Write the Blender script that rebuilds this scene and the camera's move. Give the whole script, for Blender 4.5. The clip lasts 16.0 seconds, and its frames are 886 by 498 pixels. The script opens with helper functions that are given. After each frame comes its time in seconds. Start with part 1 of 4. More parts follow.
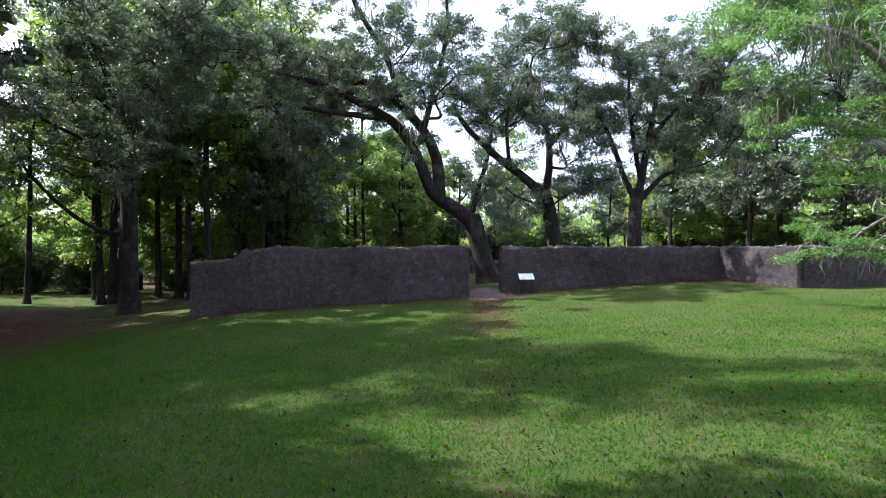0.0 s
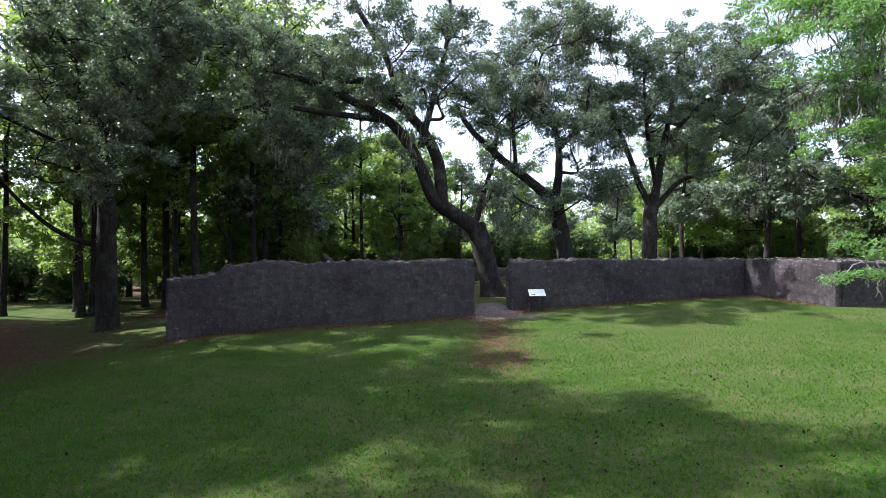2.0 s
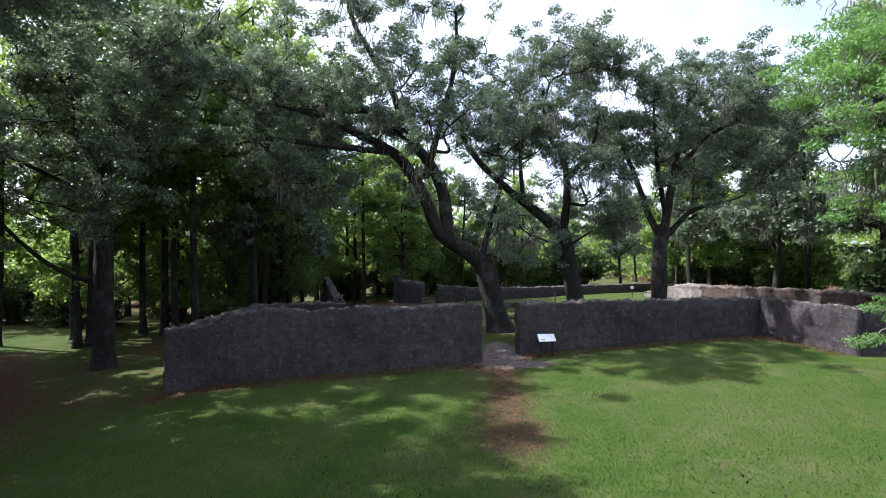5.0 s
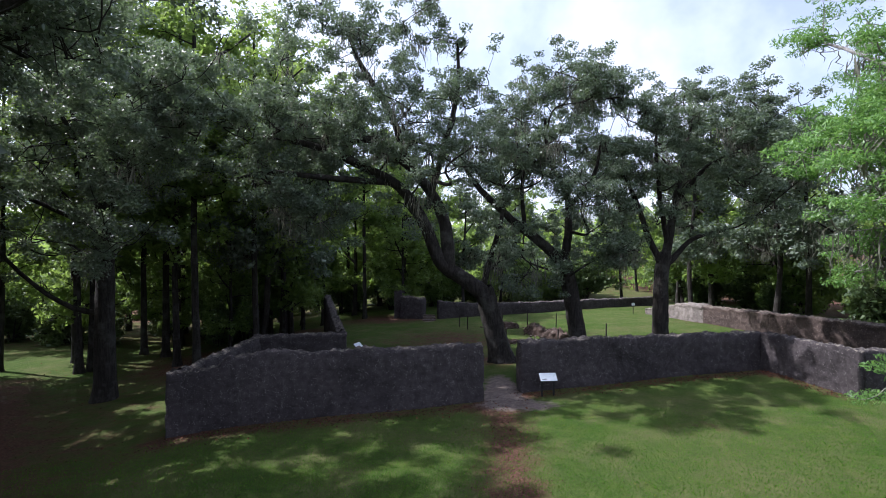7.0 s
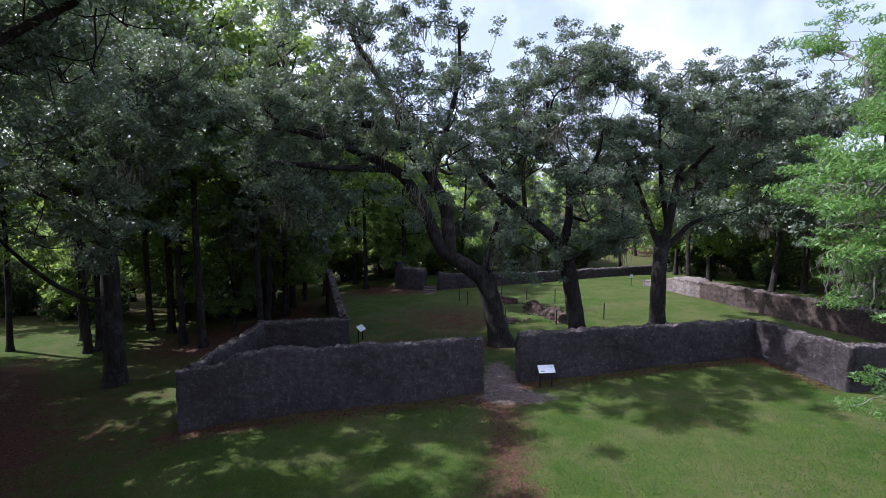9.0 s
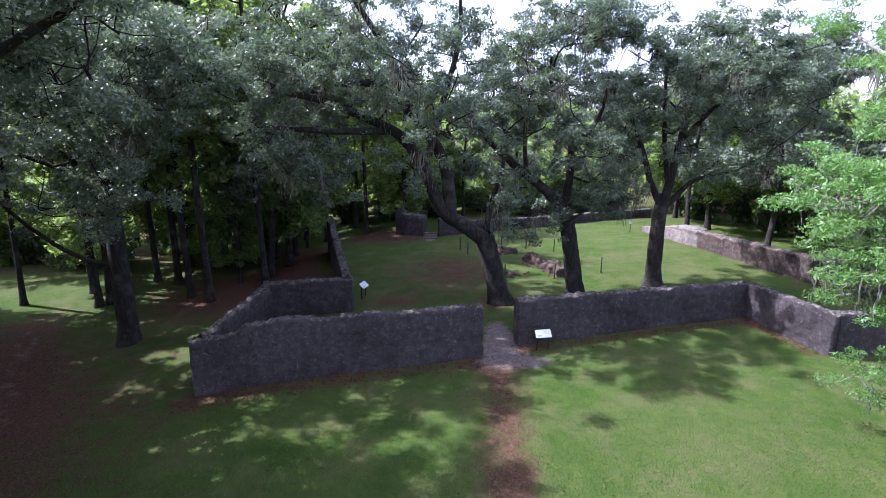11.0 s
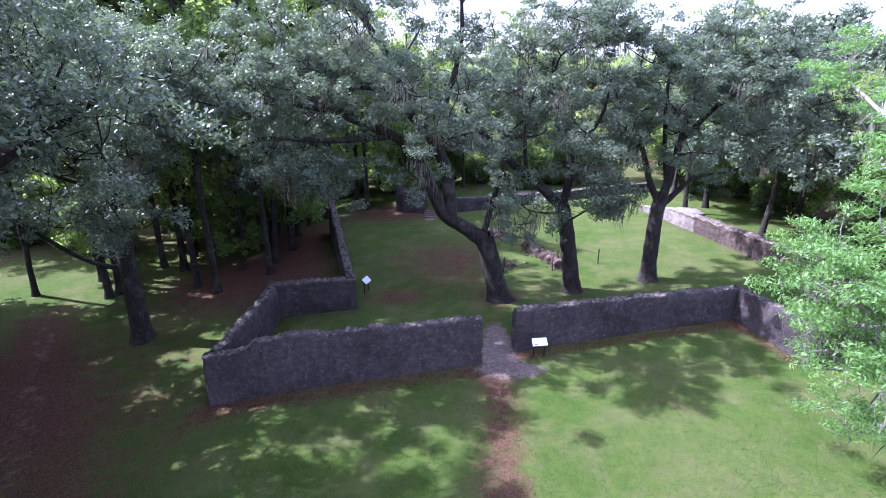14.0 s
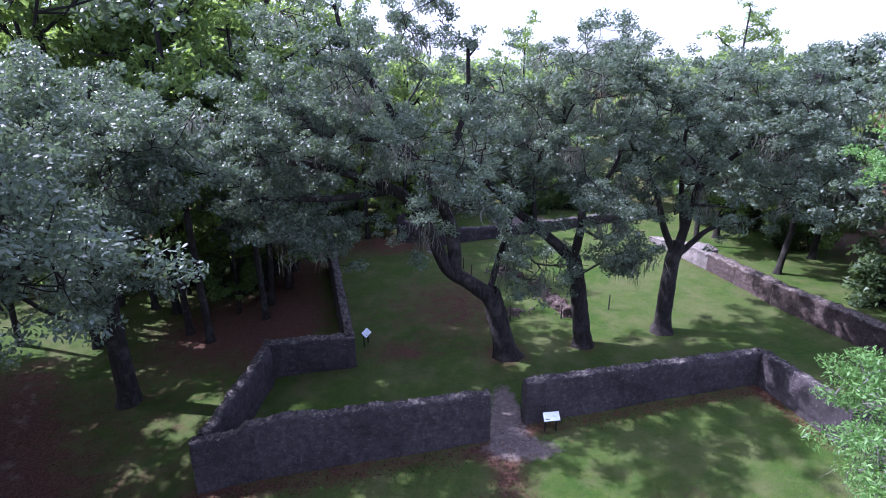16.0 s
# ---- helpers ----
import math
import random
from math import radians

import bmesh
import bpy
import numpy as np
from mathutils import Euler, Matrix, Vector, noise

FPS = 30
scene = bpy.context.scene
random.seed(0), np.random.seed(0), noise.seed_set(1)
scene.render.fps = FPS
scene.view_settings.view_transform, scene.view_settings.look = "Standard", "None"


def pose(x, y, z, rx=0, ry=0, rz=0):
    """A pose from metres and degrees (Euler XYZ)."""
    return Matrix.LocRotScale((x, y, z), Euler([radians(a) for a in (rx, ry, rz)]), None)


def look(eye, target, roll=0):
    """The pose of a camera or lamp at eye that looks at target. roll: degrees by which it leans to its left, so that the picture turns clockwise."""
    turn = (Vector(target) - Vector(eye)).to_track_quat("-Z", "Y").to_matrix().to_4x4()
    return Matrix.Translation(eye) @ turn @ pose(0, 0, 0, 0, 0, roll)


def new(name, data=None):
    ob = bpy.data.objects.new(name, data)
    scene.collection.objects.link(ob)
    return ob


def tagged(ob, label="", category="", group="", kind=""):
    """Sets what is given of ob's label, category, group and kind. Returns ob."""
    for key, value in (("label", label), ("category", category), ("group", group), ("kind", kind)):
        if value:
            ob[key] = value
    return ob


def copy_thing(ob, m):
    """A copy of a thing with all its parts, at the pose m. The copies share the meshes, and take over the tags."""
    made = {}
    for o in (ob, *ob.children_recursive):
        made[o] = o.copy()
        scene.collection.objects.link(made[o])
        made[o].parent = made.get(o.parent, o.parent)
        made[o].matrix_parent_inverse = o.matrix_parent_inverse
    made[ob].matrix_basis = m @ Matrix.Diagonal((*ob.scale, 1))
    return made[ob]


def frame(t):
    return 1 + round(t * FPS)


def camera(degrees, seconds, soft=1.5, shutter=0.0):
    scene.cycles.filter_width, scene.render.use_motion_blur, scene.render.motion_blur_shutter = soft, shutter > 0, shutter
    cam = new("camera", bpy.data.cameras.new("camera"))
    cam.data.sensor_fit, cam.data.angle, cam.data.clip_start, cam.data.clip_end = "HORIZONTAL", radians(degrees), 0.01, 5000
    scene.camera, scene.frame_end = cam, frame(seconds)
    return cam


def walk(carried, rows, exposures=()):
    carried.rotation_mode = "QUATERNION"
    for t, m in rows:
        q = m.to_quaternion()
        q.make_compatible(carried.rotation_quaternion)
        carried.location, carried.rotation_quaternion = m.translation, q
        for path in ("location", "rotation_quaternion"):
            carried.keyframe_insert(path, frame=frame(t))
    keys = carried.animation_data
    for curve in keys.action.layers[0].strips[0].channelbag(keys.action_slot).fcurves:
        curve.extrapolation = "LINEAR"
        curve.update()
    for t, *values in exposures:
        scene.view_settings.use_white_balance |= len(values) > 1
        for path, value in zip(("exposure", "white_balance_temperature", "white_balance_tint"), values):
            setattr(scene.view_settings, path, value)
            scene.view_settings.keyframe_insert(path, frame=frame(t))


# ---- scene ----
cam = camera(80.2, 16.0, soft=0.9)
METRES, EYE, TILT, LEAN, TURN = 17.5, 2.3, 0.0, 0.0, 0.0
ROWS = [
    (0.0, 0.0, 0.0, 0.0, 0.0, 0.0, -0.0),
    (0.5, 0.0002, 0.0365, 0.0069, 0.03, -0.0, -0.0),
    (1.0, 0.0001, 0.0772, 0.0152, 0.06, 0.01, -0.02),
    (1.5, -0.002, 0.113, 0.0238, 0.05, 0.07, -0.04),
    (2.0, -0.0061, 0.1313, 0.0345, 0.05, 0.06, -0.05),
    (2.5, -0.0113, 0.1371, 0.0488, 0.05, 0.08, -0.07),
    (3.0, -0.0161, 0.1465, 0.0664, 0.01, 0.11, -0.09),
    (3.5, -0.0196, 0.1589, 0.0823, 0.04, 0.14, -0.11),
    (4.0, -0.0216, 0.1682, 0.0998, 0.05, 0.17, -0.14),
    (6.5, -0.0256, 0.1757, 0.2243, 0.12, 0.03, -0.19),
    (7.0, -0.027, 0.1754, 0.2516, 0.12, -0.11, -0.23),
    (7.5, -0.0279, 0.174, 0.2793, 0.1, -0.37, -0.24),
    (8.0, -0.0289, 0.1724, 0.3079, 0.09, -1.71, -0.24),
    (8.5, -0.0302, 0.1713, 0.3361, 0.08, -3.34, -0.21),
    (9.0, -0.0319, 0.1702, 0.3647, 0.06, -5.27, -0.19),
    (9.5, -0.0323, 0.1688, 0.3941, 0.07, -7.24, -0.15),
    (10.0, -0.0333, 0.1673, 0.4235, 0.1, -9.22, -0.09),
    (12.5, -0.0346, 0.1702, 0.5717, -0.01, -18.25, -0.05),
    (13.0, -0.0356, 0.1702, 0.6047, -0.0, -19.04, -0.08),
    (13.5, -0.0373, 0.1711, 0.6382, -0.01, -19.05, -0.11),
    (14.0, -0.0393, 0.1803, 0.671, -0.02, -19.04, -0.11),
    (14.5, -0.0415, 0.2019, 0.7049, 0.01, -19.06, -0.09),
    (15.0, -0.0454, 0.2372, 0.7402, -0.01, -19.05, -0.08),
    (15.5, -0.0494, 0.2822, 0.7763, -0.03, -19.07, -0.05),
    (16.0, -0.052, 0.3345, 0.8128, -0.01, -19.03, -0.05),
]

EXPOSURES = [(0.0, 1.45, 5650, 15), (4.0, 1.38, 5650, 14), (7.0, 0.86, 5600, 18), (8.5, 0.72, 5500, 22), (10.2, 1.15, 5350, 26), (12.3, 2.0, 5150, 33),
             (13.5, 2.05, 5100, 35), (14.5, 1.88, 5050, 35), (16.0, 1.38, 5000, 35)]
walk(cam, [(t, pose(0, 0, EYE, TILT, LEAN, TURN) @ pose(METRES * x, METRES * y, METRES * z, 90 + pitch, roll, yaw)) for t, x, y, z, yaw, pitch, roll in ROWS], EXPOSURES)

# ---- sky and sun ----
SUN_EL, SUN_AZ = 48.0, -74.0
world = bpy.data.worlds.new("sky")
scene.world = world
world.use_nodes = True
wn = world.node_tree.nodes
sky = wn.new("ShaderNodeTexSky")
sky.sky_type, sky.sun_disc = "NISHITA", False
sky.sun_elevation, sky.sun_rotation = radians(SUN_EL), radians(SUN_AZ)
sky.air_density, sky.dust_density, sky.ozone_density = 1.0, 3.0, 1.0
haze = wn.new("ShaderNodeHueSaturation")
haze.inputs["Saturation"].default_value = 0.65
world.node_tree.links.new(sky.outputs[0], haze.inputs["Color"])
# thin broken cloud over the whole sky
cloud = wn.new("ShaderNodeTexNoise")
cloud.inputs["Scale"].default_value, cloud.inputs["Detail"].default_value, cloud.inputs["Roughness"].default_value = 2.6, 6.0, 0.55
veil = wn.new("ShaderNodeMapRange")
veil.inputs["From Min"].default_value, veil.inputs["From Max"].default_value = 0.42, 0.68
veil.inputs["To Min"].default_value, veil.inputs["To Max"].default_value = 0.12, 0.8
cover = wn.new("ShaderNodeMix")
cover.data_type = "RGBA"
cover.inputs[7].default_value = (6.5, 6.65, 6.9, 1.0)
world.node_tree.links.new(cloud.outputs["Fac"], veil.inputs["Value"])
world.node_tree.links.new(veil.outputs[0], cover.inputs[0])
world.node_tree.links.new(haze.outputs[0], cover.inputs[6])
world.node_tree.links.new(cover.outputs[2], wn["Background"].inputs[0])
wn["Background"].inputs[1].default_value = 0.14
sun = new("sun", bpy.data.lights.new("sun", "SUN"))
sun.data.energy, sun.data.angle, sun.data.color = 5.0, radians(0.6), (1.0, 0.94, 0.83)
sd = Vector((math.sin(radians(SUN_AZ)) * math.cos(radians(SUN_EL)), math.cos(radians(SUN_AZ)) * math.cos(radians(SUN_EL)), math.sin(radians(SUN_EL))))
sun.matrix_world = look(sd * 60, (0, 0, 0))


# ---- materials ----
def mat(name, rough=0.9):
    m = bpy.data.materials.new(name)
    m.use_nodes = True
    t = m.node_tree
    b = t.nodes["Principled BSDF"]
    b.inputs["Roughness"].default_value = rough
    b.inputs["Specular IOR Level"].default_value = 0.25
    return m, t, b


def nnoise(t, scale, detail=4.0, rough=0.55, vec=None):
    n = t.nodes.new("ShaderNodeTexNoise")
    n.inputs["Scale"].default_value, n.inputs["Detail"].default_value, n.inputs["Roughness"].default_value = scale, detail, rough
    if vec is None:
        g = t.nodes.get("Geo") or t.nodes.new("ShaderNodeNewGeometry")
        g.name = "Geo"
        vec = g.outputs["Position"]
    t.links.new(vec, n.inputs["Vector"])
    return n.outputs["Fac"]


def ramp(t, fac, stops):
    r = t.nodes.new("ShaderNodeValToRGB")
    e = r.color_ramp.elements
    while len(e) < len(stops):
        e.new(0.5)
    for el, (p, c) in zip(e, stops):
        el.position, el.color = p, (*c, 1.0)
    t.links.new(fac, r.inputs[0])
    return r.outputs[0]


def mix(t, fac, a, b, mode="MIX"):
    n = t.nodes.new("ShaderNodeMix")
    n.data_type, n.blend_type = "RGBA", mode
    for sock, v in ((n.inputs[0], fac), (n.inputs[6], a), (n.inputs[7], b)):
        if isinstance(v, (int, float)):
            sock.default_value = v
        elif isinstance(v, tuple):
            sock.default_value = (*v, 1.0)
        else:
            t.links.new(v, sock)
    return n.outputs[2]


def bump(t, b, height, strength=0.5, dist=0.03):
    n = t.nodes.new("ShaderNodeBump")
    n.inputs["Strength"].default_value, n.inputs["Distance"].default_value = strength, dist
    t.links.new(height, n.inputs["Height"])
    t.links.new(n.outputs[0], b.inputs["Normal"])


def step(t, v, lo, hi):
    n = t.nodes.new("ShaderNodeMapRange")
    n.inputs["From Min"].default_value, n.inputs["From Max"].default_value = lo, hi
    t.links.new(v, n.inputs["Value"])
    return n.outputs[0]


def math_node(t, op, a, b):
    n = t.nodes.new("ShaderNodeMath")
    n.operation = op
    for sock, v in ((n.inputs[0], a), (n.inputs[1], b)):
        if isinstance(v, (int, float)):
            sock.default_value = v
        else:
            t.links.new(v, sock)
    return n.outputs[0]


def ground_material():
    m, t, b = mat("lawn and leaf litter", 0.95)
    b.inputs["Specular IOR Level"].default_value = 0.06
    a = t.nodes.new("ShaderNodeAttribute")
    a.attribute_name = "wear"
    sand = t.nodes.new("ShaderNodeAttribute")
    sand.attribute_name = "sand"
    big, mid, fine = nnoise(t, 0.16, 3), nnoise(t, 1.3, 5, 0.65), nnoise(t, 22.0, 6, 0.75)
    green = ramp(t, mid, [(0.25, (0.016, 0.04, 0.005)), (0.5, (0.041, 0.068, 0.009)), (0.75, (0.092, 0.11, 0.018))])
    green = mix(t, step(t, big, 0.35, 0.65), green, mix(t, 0.6, green, (0.108, 0.108, 0.042)))
    green = mix(t, step(t, nnoise(t, 4.5, 9, 0.85), 0.47, 0.62), green, mix(t, 0.6, green, (0.014, 0.036, 0.006)))
    thin = step(t, nnoise(t, 0.42, 7, 0.72), 0.46, 0.66)
    green = mix(t, thin, green, mix(t, 0.65, green, (0.15, 0.112, 0.066)))
    green = mix(t, step(t, fine, 0.3, 0.75), mix(t, 0.55, green, (0.012, 0.032, 0.006)), mix(t, 0.35, green, (0.1, 0.165, 0.04)))
    litter = ramp(t, nnoise(t, 9.0, 6, 0.8), [(0.3, (0.022, 0.015, 0.011)), (0.5, (0.078, 0.042, 0.029)), (0.62, (0.12, 0.068, 0.048)), (0.75, (0.16, 0.122, 0.09))])
    edge = math_node(t, "ADD", a.outputs["Fac"], math_node(t, "MULTIPLY", math_node(t, "SUBTRACT", nnoise(t, 1.1, 7, 0.75), 0.5), 1.5))
    col = mix(t, step(t, edge, 0.32, 0.78), green, litter)
    pale = ramp(t, nnoise(t, 5.0, 6, 0.7), [(0.3, (0.1, 0.078, 0.07)), (0.5, (0.15, 0.12, 0.108)), (0.72, (0.23, 0.19, 0.165))])
    edge2 = math_node(t, "ADD", sand.outputs["Fac"], math_node(t, "MULTIPLY", math_node(t, "SUBTRACT", nnoise(t, 1.6, 5, 0.7), 0.5), 0.9))
    col = mix(t, step(t, edge2, 0.4, 0.65), col, pale)
    t.links.new(col, b.inputs["Base Color"])
    bump(t, b, fine, 0.9, 0.05)
    return m


def tabby_material(name, dark, light, shell):
    m, t, b = mat(name, 0.95)
    big, mid, fine = nnoise(t, 0.55, 4), nnoise(t, 4.0, 6, 0.7), nnoise(t, 26.0, 4, 0.7)
    g = t.nodes["Geo"]
    col = ramp(t, mid, [(0.3, dark), (0.7, light)])
    col = mix(t, step(t, big, 0.4, 0.68), col, mix(t, 0.6, col, tuple(0.55 * c for c in dark)))
    v = t.nodes.new("ShaderNodeTexVoronoi")
    v.inputs["Scale"].default_value = 17.0
    t.links.new(g.outputs["Position"], v.inputs["Vector"])
    sp = math_node(t, "MULTIPLY", step(t, v.outputs["Distance"], 0.5, 0.1), step(t, nnoise(t, 6.0, 7, 0.8), 0.5, 0.62))
    col = mix(t, sp, col, shell)
    streak = t.nodes.new("ShaderNodeMapping")
    streak.inputs["Scale"].default_value = (2.2, 2.2, 0.25)
    t.links.new(g.outputs["Position"], streak.inputs["Vector"])
    col = mix(t, step(t, nnoise(t, 1.0, 5, 0.7, streak.outputs[0]), 0.6, 0.8), col, mix(t, 0.25, col, shell))
    lay = t.nodes.new("ShaderNodeMapping")
    lay.inputs["Scale"].default_value = (0.8, 0.8, 3.5)
    t.links.new(g.outputs["Position"], lay.inputs["Vector"])
    layer = nnoise(t, 1.0, 4, 0.6, lay.outputs[0])
    col = mix(t, step(t, layer, 0.52, 0.66), col, mix(t, 0.3, col, tuple(0.4 * c for c in dark)))
    pit = t.nodes.new("ShaderNodeTexVoronoi")
    pit.inputs["Scale"].default_value = 7.0
    t.links.new(g.outputs["Position"], pit.inputs["Vector"])
    hole = math_node(t, "MULTIPLY", step(t, pit.outputs["Distance"], 0.3, 0.05), step(t, nnoise(t, 3.1, 6, 0.8), 0.56, 0.68))
    col = mix(t, hole, col, tuple(0.3 * c for c in dark))
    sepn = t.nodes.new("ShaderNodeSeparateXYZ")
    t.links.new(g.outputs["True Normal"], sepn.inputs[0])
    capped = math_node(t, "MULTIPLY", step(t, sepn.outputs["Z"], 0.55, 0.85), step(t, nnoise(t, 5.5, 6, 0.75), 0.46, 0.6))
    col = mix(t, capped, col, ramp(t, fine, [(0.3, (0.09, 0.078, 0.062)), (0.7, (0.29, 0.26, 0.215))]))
    t.links.new(col, b.inputs["Base Color"])
    bump(t, b, math_node(t, "SUBTRACT", math_node(t, "ADD", mid, math_node(t, "MULTIPLY", fine, 0.8)), math_node(t, "MULTIPLY", hole, 0.8)), 1.0, 0.06)
    return m


def bark_material(name, dark, light, lichen):
    m, t, b = mat(name, 0.95)
    tc = t.nodes.new("ShaderNodeTexCoord")
    mp = t.nodes.new("ShaderNodeMapping")
    mp.inputs["Scale"].default_value = (9.0, 9.0, 1.6)
    t.links.new(tc.outputs["Object"], mp.inputs["Vector"])
    rid = nnoise(t, 1.0, 6, 0.7, mp.outputs[0])
    col = ramp(t, rid, [(0.35, dark), (0.65, light)])
    col = mix(t, step(t, nnoise(t, 1.2, 5, 0.7), 0.5, 0.68), col, lichen)
    t.links.new(col, b.inputs["Base Color"])
    bump(t, b, rid, 1.0, 0.06)
    return m


def leaf_material(name, dark, mid, light, through_col, trans=0.35, rough=0.5, gloss=0.45):
    m, t, b = mat(name, rough)
    b.inputs["Specular IOR Level"].default_value = gloss
    g = t.nodes.new("ShaderNodeNewGeometry")
    g.name = "Geo"
    r = math_node(t, "ADD", math_node(t, "MULTIPLY", g.outputs["Random Per Island"], 0.6), math_node(t, "MULTIPLY", nnoise(t, 0.45, 3), 0.45))
    col = ramp(t, r, [(0.2, dark), (0.5, mid), (0.85, light)])
    t.links.new(col, b.inputs["Base Color"])
    tr = t.nodes.new("ShaderNodeBsdfTranslucent")
    t.links.new(mix(t, 0.5, col, through_col), tr.inputs["Color"])
    ms = t.nodes.new("ShaderNodeMixShader")
    ms.inputs[0].default_value = trans
    t.links.new(b.outputs[0], ms.inputs[1])
    t.links.new(tr.outputs[0], ms.inputs[2])
    t.links.new(ms.outputs[0], t.nodes["Material Output"].inputs["Surface"])
    return m


def plain_material(name, col, rough=0.6, metal=0.0, var=0.3, scale=14.0):
    m, t, b = mat(name, rough)
    b.inputs["Metallic"].default_value = metal
    n = nnoise(t, scale, 5, 0.65)
    t.links.new(ramp(t, n, [(0.3, tuple(c * (1 - var) for c in col)), (0.7, tuple(min(1.0, c * (1 + var)) for c in col))]), b.inputs["Base Color"])
    return m


GROUND = ground_material()
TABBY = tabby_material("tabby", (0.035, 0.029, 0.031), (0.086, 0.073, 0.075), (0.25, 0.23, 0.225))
# toned down on the near east wall to stand in for tree shade
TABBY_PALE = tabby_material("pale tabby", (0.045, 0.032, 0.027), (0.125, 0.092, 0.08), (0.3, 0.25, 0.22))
# paler copy: sunlight on the east wall's far end, put into the colour
TABBY_LIGHT = tabby_material("sunlit tabby", (0.13, 0.11, 0.1), (0.3, 0.265, 0.24), (0.42, 0.38, 0.35))
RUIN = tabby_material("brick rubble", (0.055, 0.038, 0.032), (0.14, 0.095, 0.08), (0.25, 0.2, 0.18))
OAK_BARK = bark_material("oak bark", (0.011, 0.009, 0.008), (0.038, 0.032, 0.028), (0.062, 0.059, 0.051))
DARK_BARK = bark_material("dark bark", (0.01, 0.008, 0.007), (0.032, 0.027, 0.023), (0.05, 0.05, 0.042))
GREY_BARK = bark_material("grey bark", (0.1, 0.09, 0.08), (0.3, 0.28, 0.26), (0.38, 0.38, 0.35))
OAK_LEAF = leaf_material("live oak leaves", (0.055, 0.075, 0.055), (0.102, 0.135, 0.094), (0.16, 0.195, 0.145), (0.22, 0.32, 0.1), 0.32, 0.45)
WOOD_LEAF = leaf_material("woodland leaves", (0.05, 0.088, 0.032), (0.1, 0.165, 0.048), (0.165, 0.24, 0.065), (0.4, 0.55, 0.09), 0.55)
LIGHT_LEAF = leaf_material("bright spring leaves", (0.06, 0.13, 0.03), (0.1, 0.21, 0.05), (0.17, 0.29, 0.08), (0.25, 0.45, 0.07), 0.45)
SHRUB_LEAF = leaf_material("shrub leaves", (0.035, 0.06, 0.026), (0.066, 0.105, 0.042), (0.11, 0.155, 0.058), (0.26, 0.36, 0.08), 0.4)
MOSS = leaf_material("hanging moss", (0.07, 0.072, 0.056), (0.13, 0.13, 0.1), (0.2, 0.195, 0.15), (0.25, 0.25, 0.18), 0.3, 0.95)
BLADE = leaf_material("grass blades", (0.022, 0.088, 0.005), (0.045, 0.126, 0.009), (0.088, 0.16, 0.016), (0.13, 0.28, 0.02), 0.3, 0.9, 0.05)
LITTER = leaf_material("fallen leaves", (0.012, 0.008, 0.006), (0.05, 0.022, 0.014), (0.13, 0.052, 0.03), (0.1, 0.05, 0.02), 0.08, 0.9, 0.1)
CLOVER = leaf_material("clover and straw", (0.03, 0.06, 0.007), (0.05, 0.085, 0.01), (0.1, 0.11, 0.022), (0.1, 0.18, 0.03), 0.25, 0.9, 0.15)
FLECK = leaf_material("dark dead leaves", (0.006, 0.005, 0.004), (0.012, 0.009, 0.006), (0.022, 0.014, 0.009), (0.03, 0.02, 0.01), 0.05, 0.9, 0.1)
POST = plain_material("dark post", (0.035, 0.03, 0.026), 0.7)
FRAME_METAL = plain_material("black sign metal", (0.02, 0.02, 0.022), 0.45, 0.3)
PANEL = plain_material("pale sign panel", (0.62, 0.66, 0.7), 0.35, 0.0, 0.06, 6.0)
INK = plain_material("sign print", (0.1, 0.12, 0.14), 0.5)
PICTURE = plain_material("sign picture", (0.28, 0.36, 0.38), 0.45, 0.0, 0.5, 30.0)


# ---- mesh helpers ----
def mesh_from(name, verts, faces, smooth=False):
    me = bpy.data.meshes.new(name)
    me.from_pydata(verts if isinstance(verts, list) else verts.tolist(), [], faces if isinstance(faces, list) else faces.tolist())
    if smooth:
        me.polygons.foreach_set("use_smooth", np.ones(len(me.polygons), dtype=bool))
    me.update()
    return me


def put(name, me, material, parent=None, label=""):
    ob = new(name, me)
    if not me.materials:
        me.materials.append(material)
    if parent is not None:
        ob.parent = parent
    return tagged(ob, label)


def part(name, bm, material, parent, label=""):
    me = bpy.data.meshes.new(name)
    bm.to_mesh(me)
    bm.free()
    return put(name, me, material, parent, label)


def thing(name, at, label, category, group="", rz=0.0, kind=""):
    ob = new(name)
    ob.matrix_basis = pose(*at, 0, 0, rz)
    ob.empty_display_size = 0.2
    return tagged(ob, label, category, group, kind)


def box_bm(x, y, z, m=None, bevel=0.01):
    bm = bmesh.new()
    bmesh.ops.create_cube(bm, size=1.0, matrix=(m or Matrix()) @ Matrix.Diagonal((x, y, z, 1)))
    if bevel:
        bmesh.ops.bevel(bm, geom=bm.edges[:], offset=bevel, segments=2, affect="EDGES", profile=0.5)
    return bm


def quads(c, u, v):
    """Leaf shapes: rhombs about the centres c with half axes u and v."""
    n = len(c)
    p = np.stack([c - u, c - 0.1 * u + v, c + u, c - 0.1 * u - v], axis=1).reshape(-1, 3)
    return p, np.arange(4 * n).reshape(n, 4)


def unit(a):
    return a / np.maximum(np.linalg.norm(a, axis=-1, keepdims=True), 1e-9)


# ---- the ground ----
def soft(v):
    return np.logaddexp(0.0, v * 1.5) / 1.5


